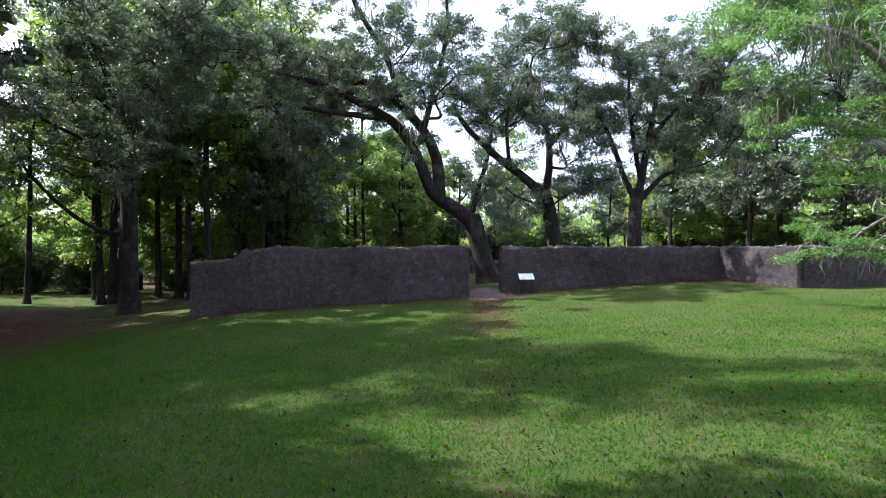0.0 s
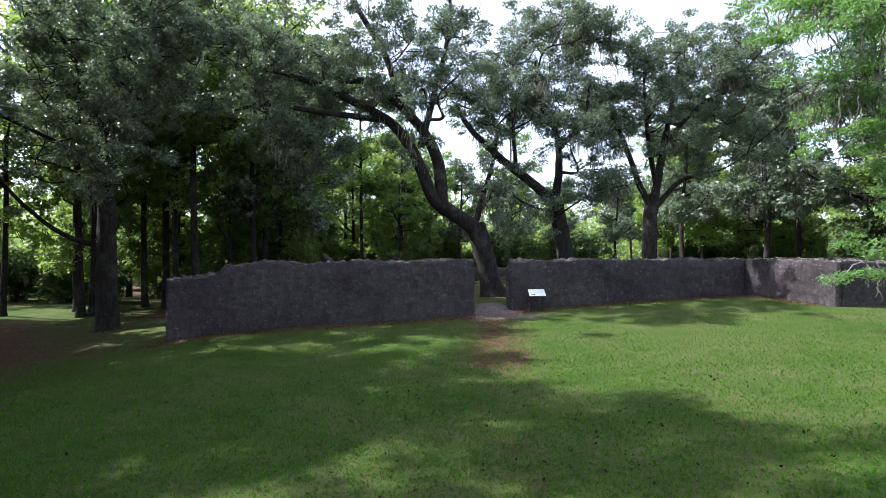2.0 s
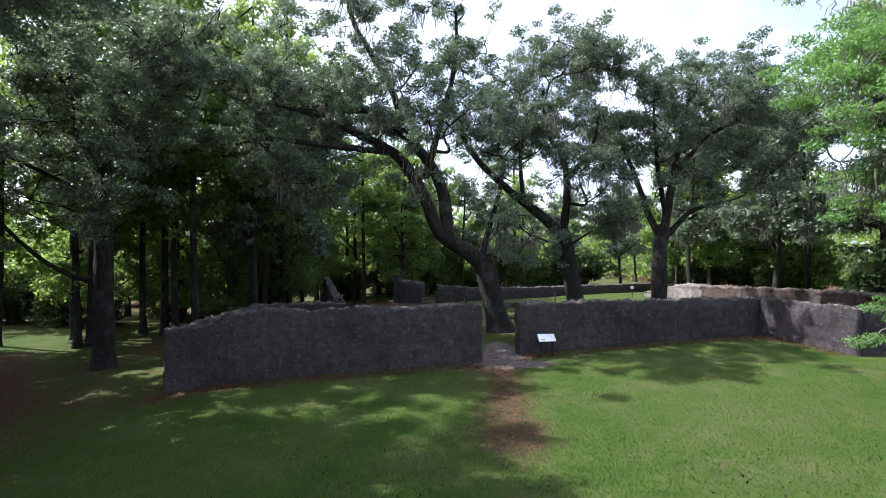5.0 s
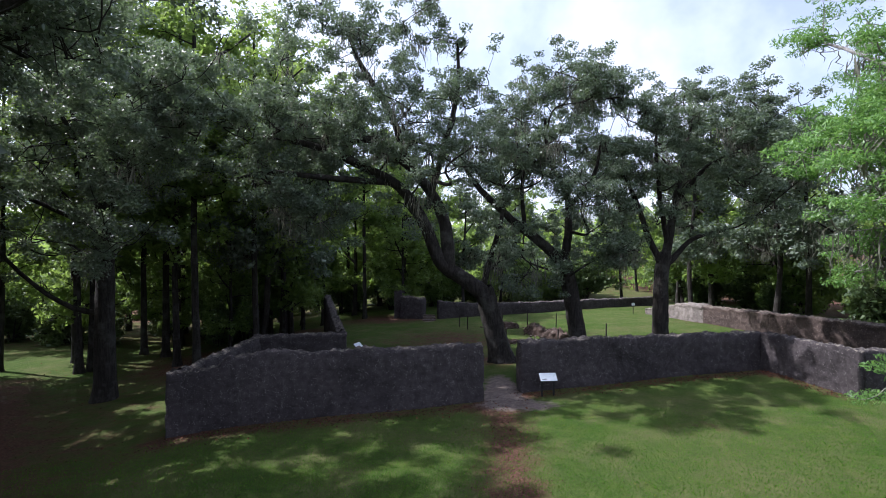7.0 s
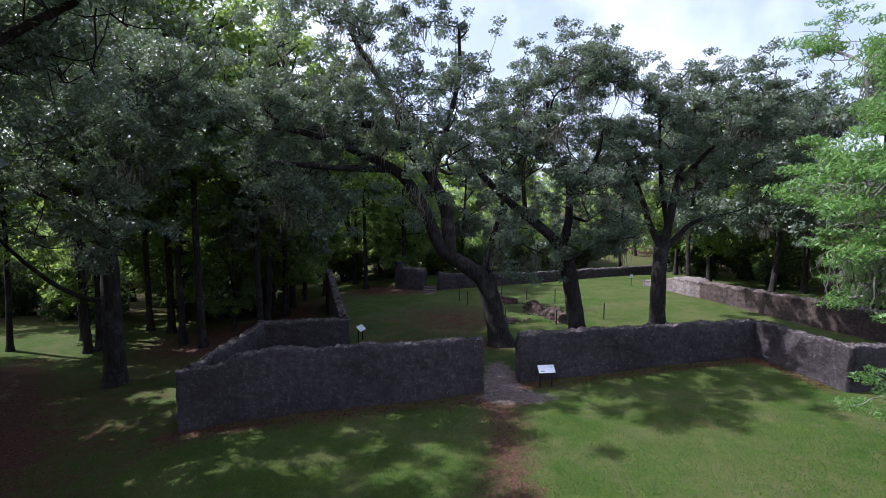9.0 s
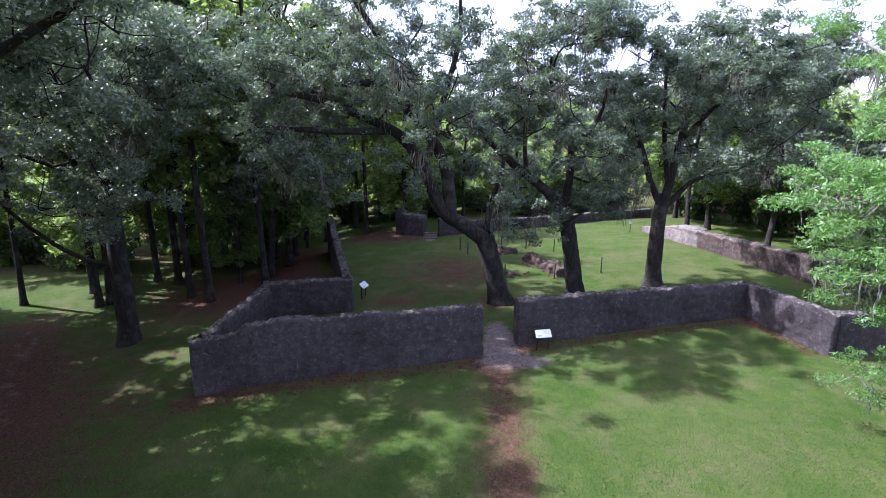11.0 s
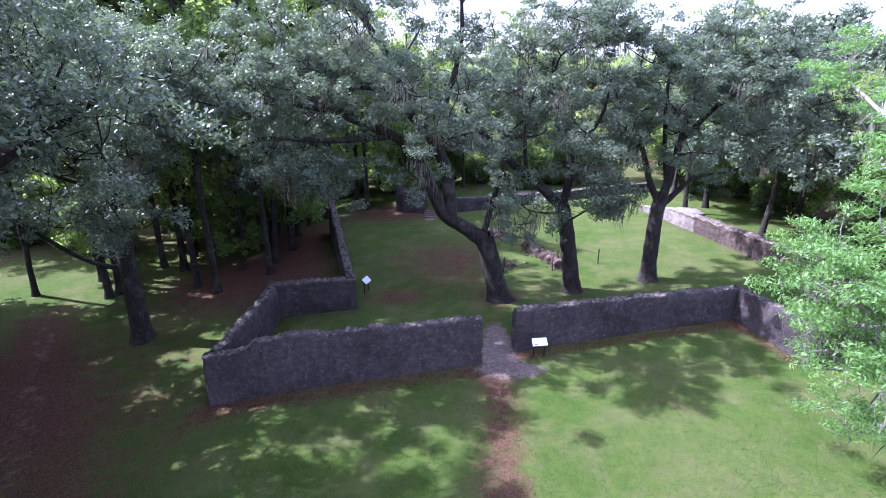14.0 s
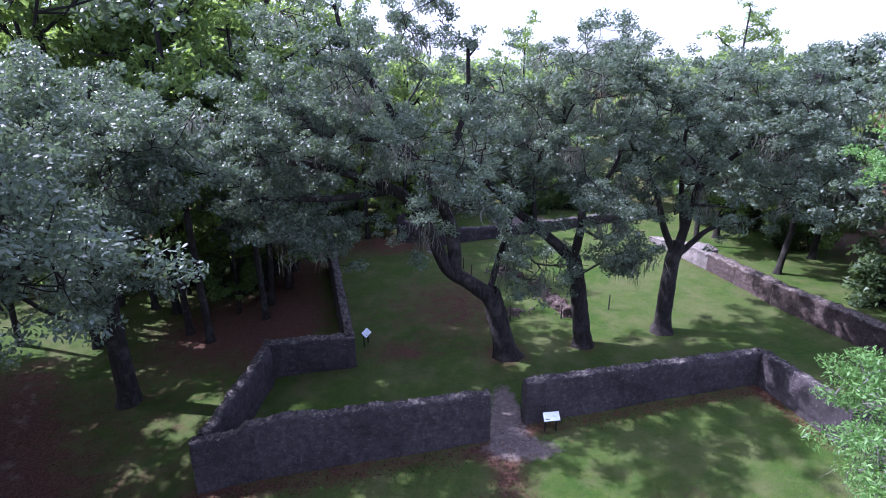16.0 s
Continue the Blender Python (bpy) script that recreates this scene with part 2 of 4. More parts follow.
def ground_z(x, y):
    x, y = np.asarray(x, float), np.asarray(y, float)
    z = np.interp(y, [-60, 0, 7, 13, 19, 25, 29, 44, 52, 60, 80], [-0.1, -0.1, -0.12, -0.22, -0.32, -0.2, 0.0, 0.0, -0.28, -0.6, -0.7])
    z = z + 0.035 * np.clip(x, -14, 18)
    z = z - 0.11 * (soft(-x - 9.0) - soft(-x - 20.0))
    return z


def gz(x, y):
    return float(ground_z(x, y))


def blob(x, y, cx, cy, rx, ry, rot=0.0):
    c, s = math.cos(radians(rot)), math.sin(radians(rot))
    u, v = ((x - cx) * c + (y - cy) * s) / rx, (-(x - cx) * s + (y - cy) * c) / ry
    return np.exp(-(u * u + v * v))


def line_mask(x, y, a, b, width):
    ax, ay, bx, by = *a, *b
    k = np.clip(((x - ax) * (bx - ax) + (y - ay) * (by - ay)) / ((bx - ax) ** 2 + (by - ay) ** 2), 0, 1)
    d2 = (x - ax - k * (bx - ax)) ** 2 + (y - ay - k * (by - ay)) ** 2
    return np.exp(-d2 / width ** 2)


def ground():
    far = np.array([12, 30, 60, 110, 200, 400, 900, 2500.0])
    xs = np.concatenate([-38 - far[::-1], np.arange(-38, 38.1, 0.4), 38 + far])
    ys = np.concatenate([-8 - far[::-1], np.arange(-8, 72.1, 0.4), 72 + far])
    X, Y = np.meshgrid(xs, ys)
    Z = ground_z(X, Y) + 0.03 * np.sin(X * 0.9 + 1.3 * np.sin(Y * 0.5)) * np.sin(Y * 0.8)
    V = np.stack([X, Y, Z], -1).reshape(-1, 3)
    nx, ny = len(xs), len(ys)
    i = np.arange(nx * ny).reshape(ny, nx)
    F = np.stack([i[:-1, :-1], i[:-1, 1:], i[1:, 1:], i[1:, :-1]], -1).reshape(-1, 4)
    me = mesh_from("ground", V, F, True)
    x, y = V[:, 0], V[:, 1]
    w = 0.66 * line_mask(x, y, (2.2, 27), (1.5, 17), 1.15) + 0.28 * line_mask(x, y, (1.5, 17), (0.6, 4), 0.9)
    w += 0.5 * line_mask(x, y, (-11.5, 23.5), (1.3, 25.9), 0.9) + 0.55 * line_mask(x, y, (3.1, 27.0), (15.7, 29.6), 0.7)
    w += 0.6 * line_mask(x, y, (15.7, 29.6), (16.6, 25.2), 0.5)
    w += 0.54 / (1 + np.exp(np.clip((x + 12.5 - 0.2 * (24 - y)) * 0.5, -30, 30))) * (1 - 0.95 * np.clip(blob(x, y, -27, 39, 10, 7.5), 0, 1)) * (y < 80)
    w += 0.12 * np.clip((10 - x) / 14, 0, 1) * (y < 26)
    w += 0.75 * line_mask(x, y, (-11.0, 36), (-14.0, 52), 3.2) + 0.7 * blob(x, y, -17, 40, 5, 5) + 0.9 * blob(x, y, -6, 58, 7, 5)
    w += 0.7 * blob(x, y, 3, 33.8, 1.6, 1.5) + 0.6 * blob(x, y, 7.8, 34.8, 1.5, 1.4) + 0.5 * blob(x, y, 13.2, 36.3, 1.2, 1.2)
    w += 0.55 * blob(x, y, -3.8, 34.5, 2.5, 1.4) + 0.8 * line_mask(x, y, (27, 30), (22, 50), 2.2) + 0.6 * blob(x, y, 1.0, 41, 3.5, 7) + 0.4 * blob(x, y, -4, 42, 4, 8)
    w += 0.4 * blob(x, y, 9.0, 22.5, 2.2, 1.2) + 0.45 * np.clip((y - 64) / 6, 0, 1) + 0.7 * np.clip((x - 30) / 8, 0, 1)
    sand = 0.85 * blob(x, y, 2.2, 27.2, 1.0, 1.5) + 0.8 * blob(x, y, 2.3, 29.2, 0.8, 2.0) + 0.72 * blob(x, y, 3.0, 25.7, 2.4, 0.9) + 0.9 * blob(x, y, -1.9, 55.3, 0.8, 2.0) + 0.9 * blob(x, y, 8, 65, 4, 2.5)
    sand += 0.42 * line_mask(x, y, (-25.5, 33), (-16, 16), 1.4)
    w += 0.5 * line_mask(x, y, (-27, 35), (-15, 14), 2.2)
    for name, v in (("wear", w), ("sand", sand)):
        at = me.attributes.new(name, "FLOAT", "POINT")
        at.data.foreach_set("value", np.clip(v, 0, 1).astype(np.float32))
    ob = put("ground", me, GROUND)
    tagged(ob, "mown green lawn with worn brown leaf litter and a sandy path", "ground", kind="structure")


ground()


# ---- tabby walls ----
def fbm(p, octaves=3):
    return noise.fractal(Vector(p), 1.0, 2.0, octaves)


def rough_wall(name, a, b, tops, thick, material, label, rough=0.06, jag=0.19, seed=0.0):
    """A broken tabby wall; a to b is its outer face line, its body lies to the left of that way."""
    a, b = Vector(a), Vector(b)
    run = b - a
    n = max(6, int(run.length / 0.09))
    d = run.normalized()
    inw = Vector((-d.y, d.x))
    rows, cap = 17, 5
    rz = random.Random(int(seed) + 3)
    verts, faces = [], []
    loop = rows * 2 + cap
    for i in range(n + 1):
        s = i / n * run.length
        top = float(np.interp(s, [q[0] for q in tops], [q[1] for q in tops]))
        for j in range(loop):
            if j < rows:
                off, h = 0.0, j / (rows - 1)
            elif j < rows + cap:
                off, h = (j - rows + 1) / (cap + 1) * thick, 1.0
            else:
                off, h = thick, 1 - (j - rows - cap) / (rows - 1)
            p = a + d * s + inw * off
            base = gz(p.x, p.y) - 0.25
            t2 = top + jag * (0.5 * fbm((p.x * 0.9 + seed, p.y * 0.9, off * 2.0), 3) + 0.55 * fbm((p.x * 4.3 + seed, p.y * 4.3, off * 5.0), 3)) + 0.02 * rz.uniform(-1, 1) - 0.05 * (abs(off - thick / 2) / (thick / 2)) ** 2
            z = base + (t2 - base) * h
            side = -1 if j < rows else (1 if j >= rows + cap else 0)
            q = (p.x * 2.1 + seed, p.y * 2.1, z * 2.1)
            amt = rough * fbm(q, 4) + 0.02 * fbm((q[0] * 4, q[1] * 4, q[2] * 4), 2) - 0.03 * (1 - h) * -1
            if h > 0.93 and side:
                amt -= 0.05
            along = 0.05 * fbm((z * 2.5 + seed, off * 3, s), 3) if i in (0, n) else 0.0
            p = p + inw * side * amt + d * along
            zz = z + (0.06 * fbm((q[0] * 2.9, q[1] * 2.9, off * 9), 3) + 0.025 * rz.uniform(-1, 1) if side == 0 else 0.0)
            verts.append((p.x, p.y, zz))
    for i in range(n):
        for j in range(loop - 1):
            k = i * loop + j
            faces.append((k, k + loop, k + loop + 1, k + 1))
    for e, turn in ((0, False), (n, True)):
        k = e * loop
        for j in range(rows + cap // 2):
            f = (k + j, k + j + 1, k + loop - 2 - j, k + loop - 1 - j)
            if len(set(f)) == 4:
                faces.append(f[::-1] if turn else f)
    ob = put(name, mesh_from(name, verts, faces, True), material)
    return tagged(ob, label, "wall", kind="structure")


TOP = 2.38
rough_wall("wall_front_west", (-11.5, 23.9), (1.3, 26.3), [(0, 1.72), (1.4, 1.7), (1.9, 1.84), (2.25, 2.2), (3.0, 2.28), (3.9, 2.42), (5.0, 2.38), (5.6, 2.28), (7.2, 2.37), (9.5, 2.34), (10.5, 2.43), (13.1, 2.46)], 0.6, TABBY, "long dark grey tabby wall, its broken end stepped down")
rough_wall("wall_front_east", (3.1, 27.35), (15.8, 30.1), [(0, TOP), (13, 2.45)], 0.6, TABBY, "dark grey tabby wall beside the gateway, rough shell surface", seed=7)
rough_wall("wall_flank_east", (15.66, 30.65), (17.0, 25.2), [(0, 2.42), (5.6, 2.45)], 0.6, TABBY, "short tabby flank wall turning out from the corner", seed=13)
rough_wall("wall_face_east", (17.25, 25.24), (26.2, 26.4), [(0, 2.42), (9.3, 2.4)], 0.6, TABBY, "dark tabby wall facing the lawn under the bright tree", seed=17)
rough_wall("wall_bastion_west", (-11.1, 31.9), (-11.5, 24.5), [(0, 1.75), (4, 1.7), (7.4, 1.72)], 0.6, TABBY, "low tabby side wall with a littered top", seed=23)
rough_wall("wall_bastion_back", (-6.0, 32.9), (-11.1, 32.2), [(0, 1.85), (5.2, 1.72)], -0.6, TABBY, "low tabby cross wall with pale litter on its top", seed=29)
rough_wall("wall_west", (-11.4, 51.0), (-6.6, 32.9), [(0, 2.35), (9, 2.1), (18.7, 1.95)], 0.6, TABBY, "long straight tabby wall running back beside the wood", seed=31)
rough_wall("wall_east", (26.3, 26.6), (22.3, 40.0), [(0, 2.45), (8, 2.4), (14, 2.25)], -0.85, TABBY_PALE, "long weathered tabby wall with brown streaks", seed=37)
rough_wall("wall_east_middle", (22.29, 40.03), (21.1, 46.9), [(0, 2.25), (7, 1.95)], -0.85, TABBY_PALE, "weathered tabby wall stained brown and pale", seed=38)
rough_wall("wall_east_end", (21.09, 46.93), (19.6, 55.5), [(0, 1.95), (3.5, 1.75), (6.0, 1.2), (8.7, 0.75)], -0.85, TABBY_LIGHT, "pale end of the long tabby wall, sunlight in its colour, worn low", seed=39)
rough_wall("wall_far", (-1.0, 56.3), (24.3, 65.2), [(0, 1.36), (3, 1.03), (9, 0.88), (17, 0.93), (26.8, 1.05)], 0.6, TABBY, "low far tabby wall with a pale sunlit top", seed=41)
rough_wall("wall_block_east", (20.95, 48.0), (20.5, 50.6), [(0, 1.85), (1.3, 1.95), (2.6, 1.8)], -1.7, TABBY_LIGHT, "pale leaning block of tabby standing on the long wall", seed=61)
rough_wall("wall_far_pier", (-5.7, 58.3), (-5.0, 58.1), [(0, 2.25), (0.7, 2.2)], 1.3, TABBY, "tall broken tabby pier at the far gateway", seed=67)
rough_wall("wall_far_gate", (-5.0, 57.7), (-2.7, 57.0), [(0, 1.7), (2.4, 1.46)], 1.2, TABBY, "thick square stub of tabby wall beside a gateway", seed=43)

# ---- trees ----
def tube(pts, radii, sides, rough=0.0):
    pts, radii = np.asarray(pts, float), np.asarray(radii, float)
    tan = unit(np.gradient(pts, axis=0))
    ref = np.eye(3)[int(np.argmin(np.abs(tan).max(axis=0)))]
    u = unit(np.cross(tan, ref))
    v = np.cross(tan, u)
    ang = np.linspace(0, 2 * np.pi, sides, endpoint=False)
    rr = radii[:, None] * np.ones(sides)
    if rough:
        k = np.arange(len(pts))[:, None]
        rr = rr * (1 + rough * (np.sin(ang * 3 + k * 0.21)[...] + 0.8 * np.sin(ang * 7 - k * 0.35) + 0.5 * np.sin(k * 1.7 + ang)))
    ring = pts[:, None] + rr[:, :, None] * (np.cos(ang)[None, :, None] * u[:, None] + np.sin(ang)[None, :, None] * v[:, None])
    n = len(pts)
    i = np.arange(n * sides).reshape(n, sides)
    j = np.roll(i, -1, axis=1)
    f = np.stack([i[:-1], j[:-1], j[1:], i[1:]], -1).reshape(-1, 4)
    return ring.reshape(-1, 3), f


class Bag:
    """Collects pieces of one mesh."""

    def __init__(self):
        self.v, self.f, self.n = [], [], 0

    def add(self, vf):
        self.v.append(vf[0])
        self.f.append(vf[1] + self.n)
        self.n += len(vf[0])

    def mesh(self, name, smooth=False):
        return mesh_from(name, np.concatenate(self.v), np.concatenate(self.f), smooth)


def smooth_line(pts, k=4):
    """A Catmull-Rom line through a few points."""
    p = np.asarray(pts, float)
    p = np.vstack([2 * p[0] - p[1], p, 2 * p[-1] - p[-2]])
    out = []
    for i in range(1, len(p) - 2):
        for t in np.linspace(0, 1, k, endpoint=False):
            out.append(0.5 * (2 * p[i] + (p[i + 1] - p[i - 1]) * t + (2 * p[i - 1] - 5 * p[i] + 4 * p[i + 1] - p[i + 2]) * t * t + (3 * p[i] - p[i - 1] - 3 * p[i + 1] + p[i + 2]) * t ** 3))
    out.append(p[-2])
    return np.array(out)


def wander(rng, p, d, length, segs, bend=0.25, lift=0.1):
    pts = [np.array(p, float)]
    d = unit(np.array(d, float))
    for _ in range(segs):
        d = unit(d + rng.normal(0, bend, 3) + np.array([0, 0, lift]))
        pts.append(pts[-1] + d * length / segs)
    return np.array(pts)


def leaves(rng, centres, radii, count, size, flat=0.6, droop=0.0, slim=0.23, simple=False):
    """Leaf sprays scattered in clumps."""
    centres, radii = np.asarray(centres), np.asarray(radii)
    pick = rng.choice(len(centres), count, p=radii ** 2 / np.sum(radii ** 2))
    off = unit(rng.normal(0, 1, (count, 3))) * (rng.random((count, 1)) ** 0.45)
    c = centres[pick] + off * radii[pick, None] * np.array([1, 1, flat])
    nrm = unit(rng.normal(0, 1, (count, 3)) + np.array([0, 0, 0.9]) + 0.5 * off)
    u = unit(np.cross(nrm, rng.normal(0, 1, (count, 3))))
    u[:, 2] -= droop
    u = unit(u)
    v = np.cross(nrm, u)
    s = size * (0.6 + 0.8 * rng.random((count, 1)))
    if simple:
        u, v = u * s * 0.55, v * s * slim * 1.4
        return np.stack([c + u, c - 0.8 * u + v, c - 0.8 * u - v], axis=1).reshape(-1, 3), np.arange(3 * count).reshape(count, 3)
    return quads(c, u * s * 0.5, v * s * slim)


def moss_strands(rng, bag, at, length, many, spread=0.3):
    for _ in range(many):
        p = np.array(at) + rng.normal(0, spread, 3) * np.array([1, 1, 0.3])
        n, l = 5, length * (0.4 + 0.8 * rng.random())
        w = (0.01 + 0.018 * rng.random()) * np.array([0.7, 1.0, 0.9, 0.6, 0.1])
        a = rng.random() * np.pi
        side = np.array([math.cos(a), math.sin(a), 0])
        z = np.linspace(0, -l, n)
        sway = np.cumsum(rng.normal(0, 0.085, (n, 3)), axis=0) * np.array([1, 1, 0])
        mid = p + sway + np.stack([0 * z, 0 * z, z], -1)
        vs = np.concatenate([mid - side * w[:, None], mid + side * w[:, None]])
        i = np.arange(n - 1)
        bag.add((vs, np.stack([i, i + 1, i + 1 + n, i + n], -1)))


def make_tree(name, at, limbs, crown, seed, label, category="tree", group="", leaf_count=40000, leaf_size=0.2, bark=None, leaf=None, reach=26,
              clump=(0.45, 0.8), sub=(1.0, 2.4), moss=0, moss_len=1.2, droop=0.0, spacing=0.8, tips=2, floor=-9.0, flat=0.6, slim=0.23, simple=False):
    """limbs: lines of (points, start radius, end radius), the first is the trunk; crown: ellipsoids (centre, radii, share)."""
    rng = np.random.default_rng(seed)
    base = np.array(at, float)
    wood, own = Bag(), []
    nodes, node_r, cen, rad = [], [], [], []
    lines = []
    for k, (pts, r0, r1) in enumerate(limbs):
        line = smooth_line(np.array(pts, float) - base, 8)
        r = 1.2 * np.linspace(r0, r1, len(line))
        if k == 0:
            h = line[:, 2] - line[0, 2]
            r = r * (1 + 0.75 * np.exp(-np.maximum(h, 0) / 0.45))
        line = line + rng.normal(0, 0.008, line.shape)
        own.append(("trunk" if k == 0 else "limb", tube(line, r, 20 if k == 0 else 12 if k < 3 else 8, 0.05)))
        first = len(line) // 2 if k == 0 else len(line) // 6
        nodes += list(line[first:])
        node_r += list(r[first:])
        if k:
            lines.append((line[int(len(line) * 0.6):], r1))
            cen += [line[-1]]
            rad += [clump[1]]
    N, NR = np.array(nodes), np.array(node_r)
    share = np.array([c[2] for c in crown], float)
    for e in rng.choice(len(crown), reach, p=share / share.sum()):
        c, rr, _ = crown[e]
        d = unit(rng.normal(0, 1, 3) + np.array([0, 0, 0.45]))
        tgt = np.array(c, float) - base + d * np.array(rr) * (0.55 + 0.45 * rng.random())
        dist = np.linalg.norm(N - tgt, axis=1) + 1.2 * np.maximum(0, N[:, 2] - tgt[2] + 0.5)
        i = int(np.argmin(dist + rng.random(len(N)) * 1.5))
        p0 = N[i]
        mid1 = p0 + (tgt - p0) * 0.35 + rng.normal(0, 0.35, 3) + np.array([0, 0, -0.15]) * np.linalg.norm(tgt - p0) * 0.3
        mid2 = p0 + (tgt - p0) * 0.7 + rng.normal(0, 0.35, 3)
        line = smooth_line([p0, mid1, mid2, tgt])
        r0 = min(NR[i] * 0.6, 0.035 + 0.018 * np.linalg.norm(tgt - p0))
        r = np.linspace(r0, 0.025, len(line))
        wood.add(tube(line, r, 6))
        N, NR = np.vstack([N, line[3:]]), np.concatenate([NR, r[3:]])
        lines.append((line[int(len(line) * 0.35):], 0.03))
    hang = []
    for line, _ in lines:
        seg = np.linalg.norm(np.diff(line, axis=0), axis=1)
        cum = np.concatenate([[0], np.cumsum(seg)])
        for s in np.arange(0.2, cum[-1], spacing):
            p = np.array([np.interp(s, cum, line[:, q]) for q in range(3)])
            hang.append(p)
            for _ in range(2):
                d = unit(rng.normal(0, 1, 3)) * np.array([1, 1, 0.6]) + np.array([0, 0, 0.25 - droop])
                br = wander(rng, p, d, rng.uniform(*sub), 4, 0.3, 0.06 - 0.1 * droop)
                wood.add(tube(br, np.linspace(0.022, 0.007, len(br)), 3))
                for q in br[-tips:]:
                    cen.append(q + rng.normal(0, 0.15, 3))
                    rad.append(rng.uniform(*clump))
    cen, rad = np.array(cen), np.array(rad)
    keep = cen[:, 2] + base[2] > floor
    cen, rad = cen[keep], rad[keep]
    root = thing(name, at, label, category, group)
    for what, vf in own:
        put(what, mesh_from(what, vf[0], vf[1], True), bark or OAK_BARK, root)
    tagged(put("branchwork", wood.mesh("branchwork", True), bark or OAK_BARK, root), kind="stuff")
    lv = Bag()
    lv.add(leaves(rng, cen, rad, leaf_count, leaf_size, flat, droop, slim, simple))
    put("crown", lv.mesh("crown"), leaf or OAK_LEAF, root)
    if moss:
        spots = rng.choice(len(hang), min(moss, len(hang)), replace=False)
        bag = Bag()
        for q in spots:
            moss_strands(rng, bag, hang[q], moss_len * rng.uniform(0.5, 1.5), int(rng.integers(14, 30)))
        tagged(put("hanging_moss", bag.mesh("hanging_moss"), MOSS, root), "grey-green strands of hanging moss", kind="stuff")
    return root


OAKS = "live oaks among the walls"
# the leaning oak behind the gateway
make_tree("oak_tree", (2.95, 33.8, gz(2.95, 33.8) - 0.1), [
    ([(2.95, 33.8, -0.1), (2.55, 33.8, 1.8), (2.1, 33.7, 3.4), (1.75, 33.6, 4.4)], 0.52, 0.46),
    ([(1.8, 33.6, 4.1), (0.6, 33.5, 5.0), (-0.7, 33.4, 5.95), (-1.75, 33.3, 8.3), (-3.0, 33.0, 10.15), (-5.0, 32.2, 11.2), (-7.0, 31.4, 12.0), (-8.6, 30.6, 12.3)], 0.4, 0.12),
    ([(-0.2, 33.4, 5.5), (-0.5, 33.9, 8.4), (-1.8, 34.3, 10.7), (-4.4, 34.0, 12.9), (-6.4, 33.8, 13.0), (-8.2, 33.6, 13.6)], 0.34, 0.1),
    ([(1.75, 33.7, 4.3), (2.3, 34.2, 6.2), (2.9, 34.6, 8.2), (3.2, 34.4, 10.5)], 0.17, 0.07),
    ([(-3.4, 33.0, 10.4), (-6.4, 31.2, 10.4), (-9.5, 30.3, 10.6), (-11.0, 29.8, 10.2)], 0.17, 0.06),
    ([(-2.6, 34.2, 11.5), (-3.6, 33.5, 14.5), (-5.4, 32.5, 17.4), (-5.8, 31.8, 19.2)], 0.2, 0.07),
    ([(-1.5, 33.6, 9.0), (-0.6, 32.6, 12.0), (0.2, 31.6, 15.0), (0.2, 31.0, 17.6)], 0.18, 0.06),
], [((-4.5, 31.5, 15.5), (6.0, 5.5, 5.0), 4), ((-4.5, 37.5, 14.2), (4.5, 3.0, 2.8), 1.5), ((-8.8, 32.5, 12.6), (4.0, 3.5, 3.4), 2.2), ((-8.0, 31.2, 8.8), (3.4, 2.4, 1.7), 1.2), ((3.5, 34.5, 6.5), (1.6, 1.6, 1.8), 0.4), ((-1.5, 29.5, 12.5), (4.2, 3.5, 3.0), 2), ((-8.0, 30.5, 11.8), (3.5, 3.5, 2.4), 1.3), ((2.0, 33.5, 13.0), (3.2, 4.0, 3.8), 1.5), ((-3.0, 29.2, 9.4), (4.0, 2.0, 1.6), 1.1)],
    11, "large leaning live oak with forked mossy limbs behind the gateway", group=OAKS, leaf_count=104000, leaf_size=0.165, reach=100, spacing=1.0, flat=0.62, clump=(0.3, 0.62), moss=85, moss_len=1.0)

make_tree("oak_tree", (7.8, 34.8, gz(7.8, 34.8) - 0.1), [
    ([(7.8, 34.8, -0.1), (7.5, 34.9, 2.4), (7.1, 35.0, 4.6), (6.75, 35.1, 6.0)], 0.44, 0.36),
    ([(6.85, 35.0, 5.7), (5.5, 35.1, 7.0), (3.6, 35.2, 8.5), (1.6, 35.2, 10.4), (0.6, 35.0, 12.0)], 0.3, 0.09),
    ([(6.8, 35.0, 5.9), (7.1, 35.1, 8.0), (6.95, 35.2, 10.2), (5.9, 35.2, 12.2), (5.6, 35.0, 14.6)], 0.24, 0.07),
    ([(7.0, 35.1, 9.0), (8.6, 35.0, 11.2), (9.0, 34.8, 13.5)], 0.14, 0.05),
    ([(4.4, 35.2, 8.0), (4.2, 34.6, 10.6), (4.6, 34.2, 13.2)], 0.12, 0.05),
], [((7.0, 35.8, 13.9), (5.6, 4.8, 4.6), 5), ((9.0, 34.0, 9.8), (2.6, 3.0, 2.2), 0.6), ((9.4, 33.4, 6.0), (1.3, 1.2, 1.1), 0.5), ((4.6, 33.6, 5.8), (1.2, 1.2, 1.1), 0.4), ((3.4, 34.2, 11.5), (3.0, 3.0, 2.6), 1), ((6.5, 32.6, 9.4), (3.6, 2.2, 1.6), 0.6)],
    12, "live oak with a curved trunk and moss inside the wall", group=OAKS, leaf_count=74000, leaf_size=0.165, reach=76, spacing=1.0, flat=0.62, clump=(0.3, 0.62), moss=75, moss_len=1.0)

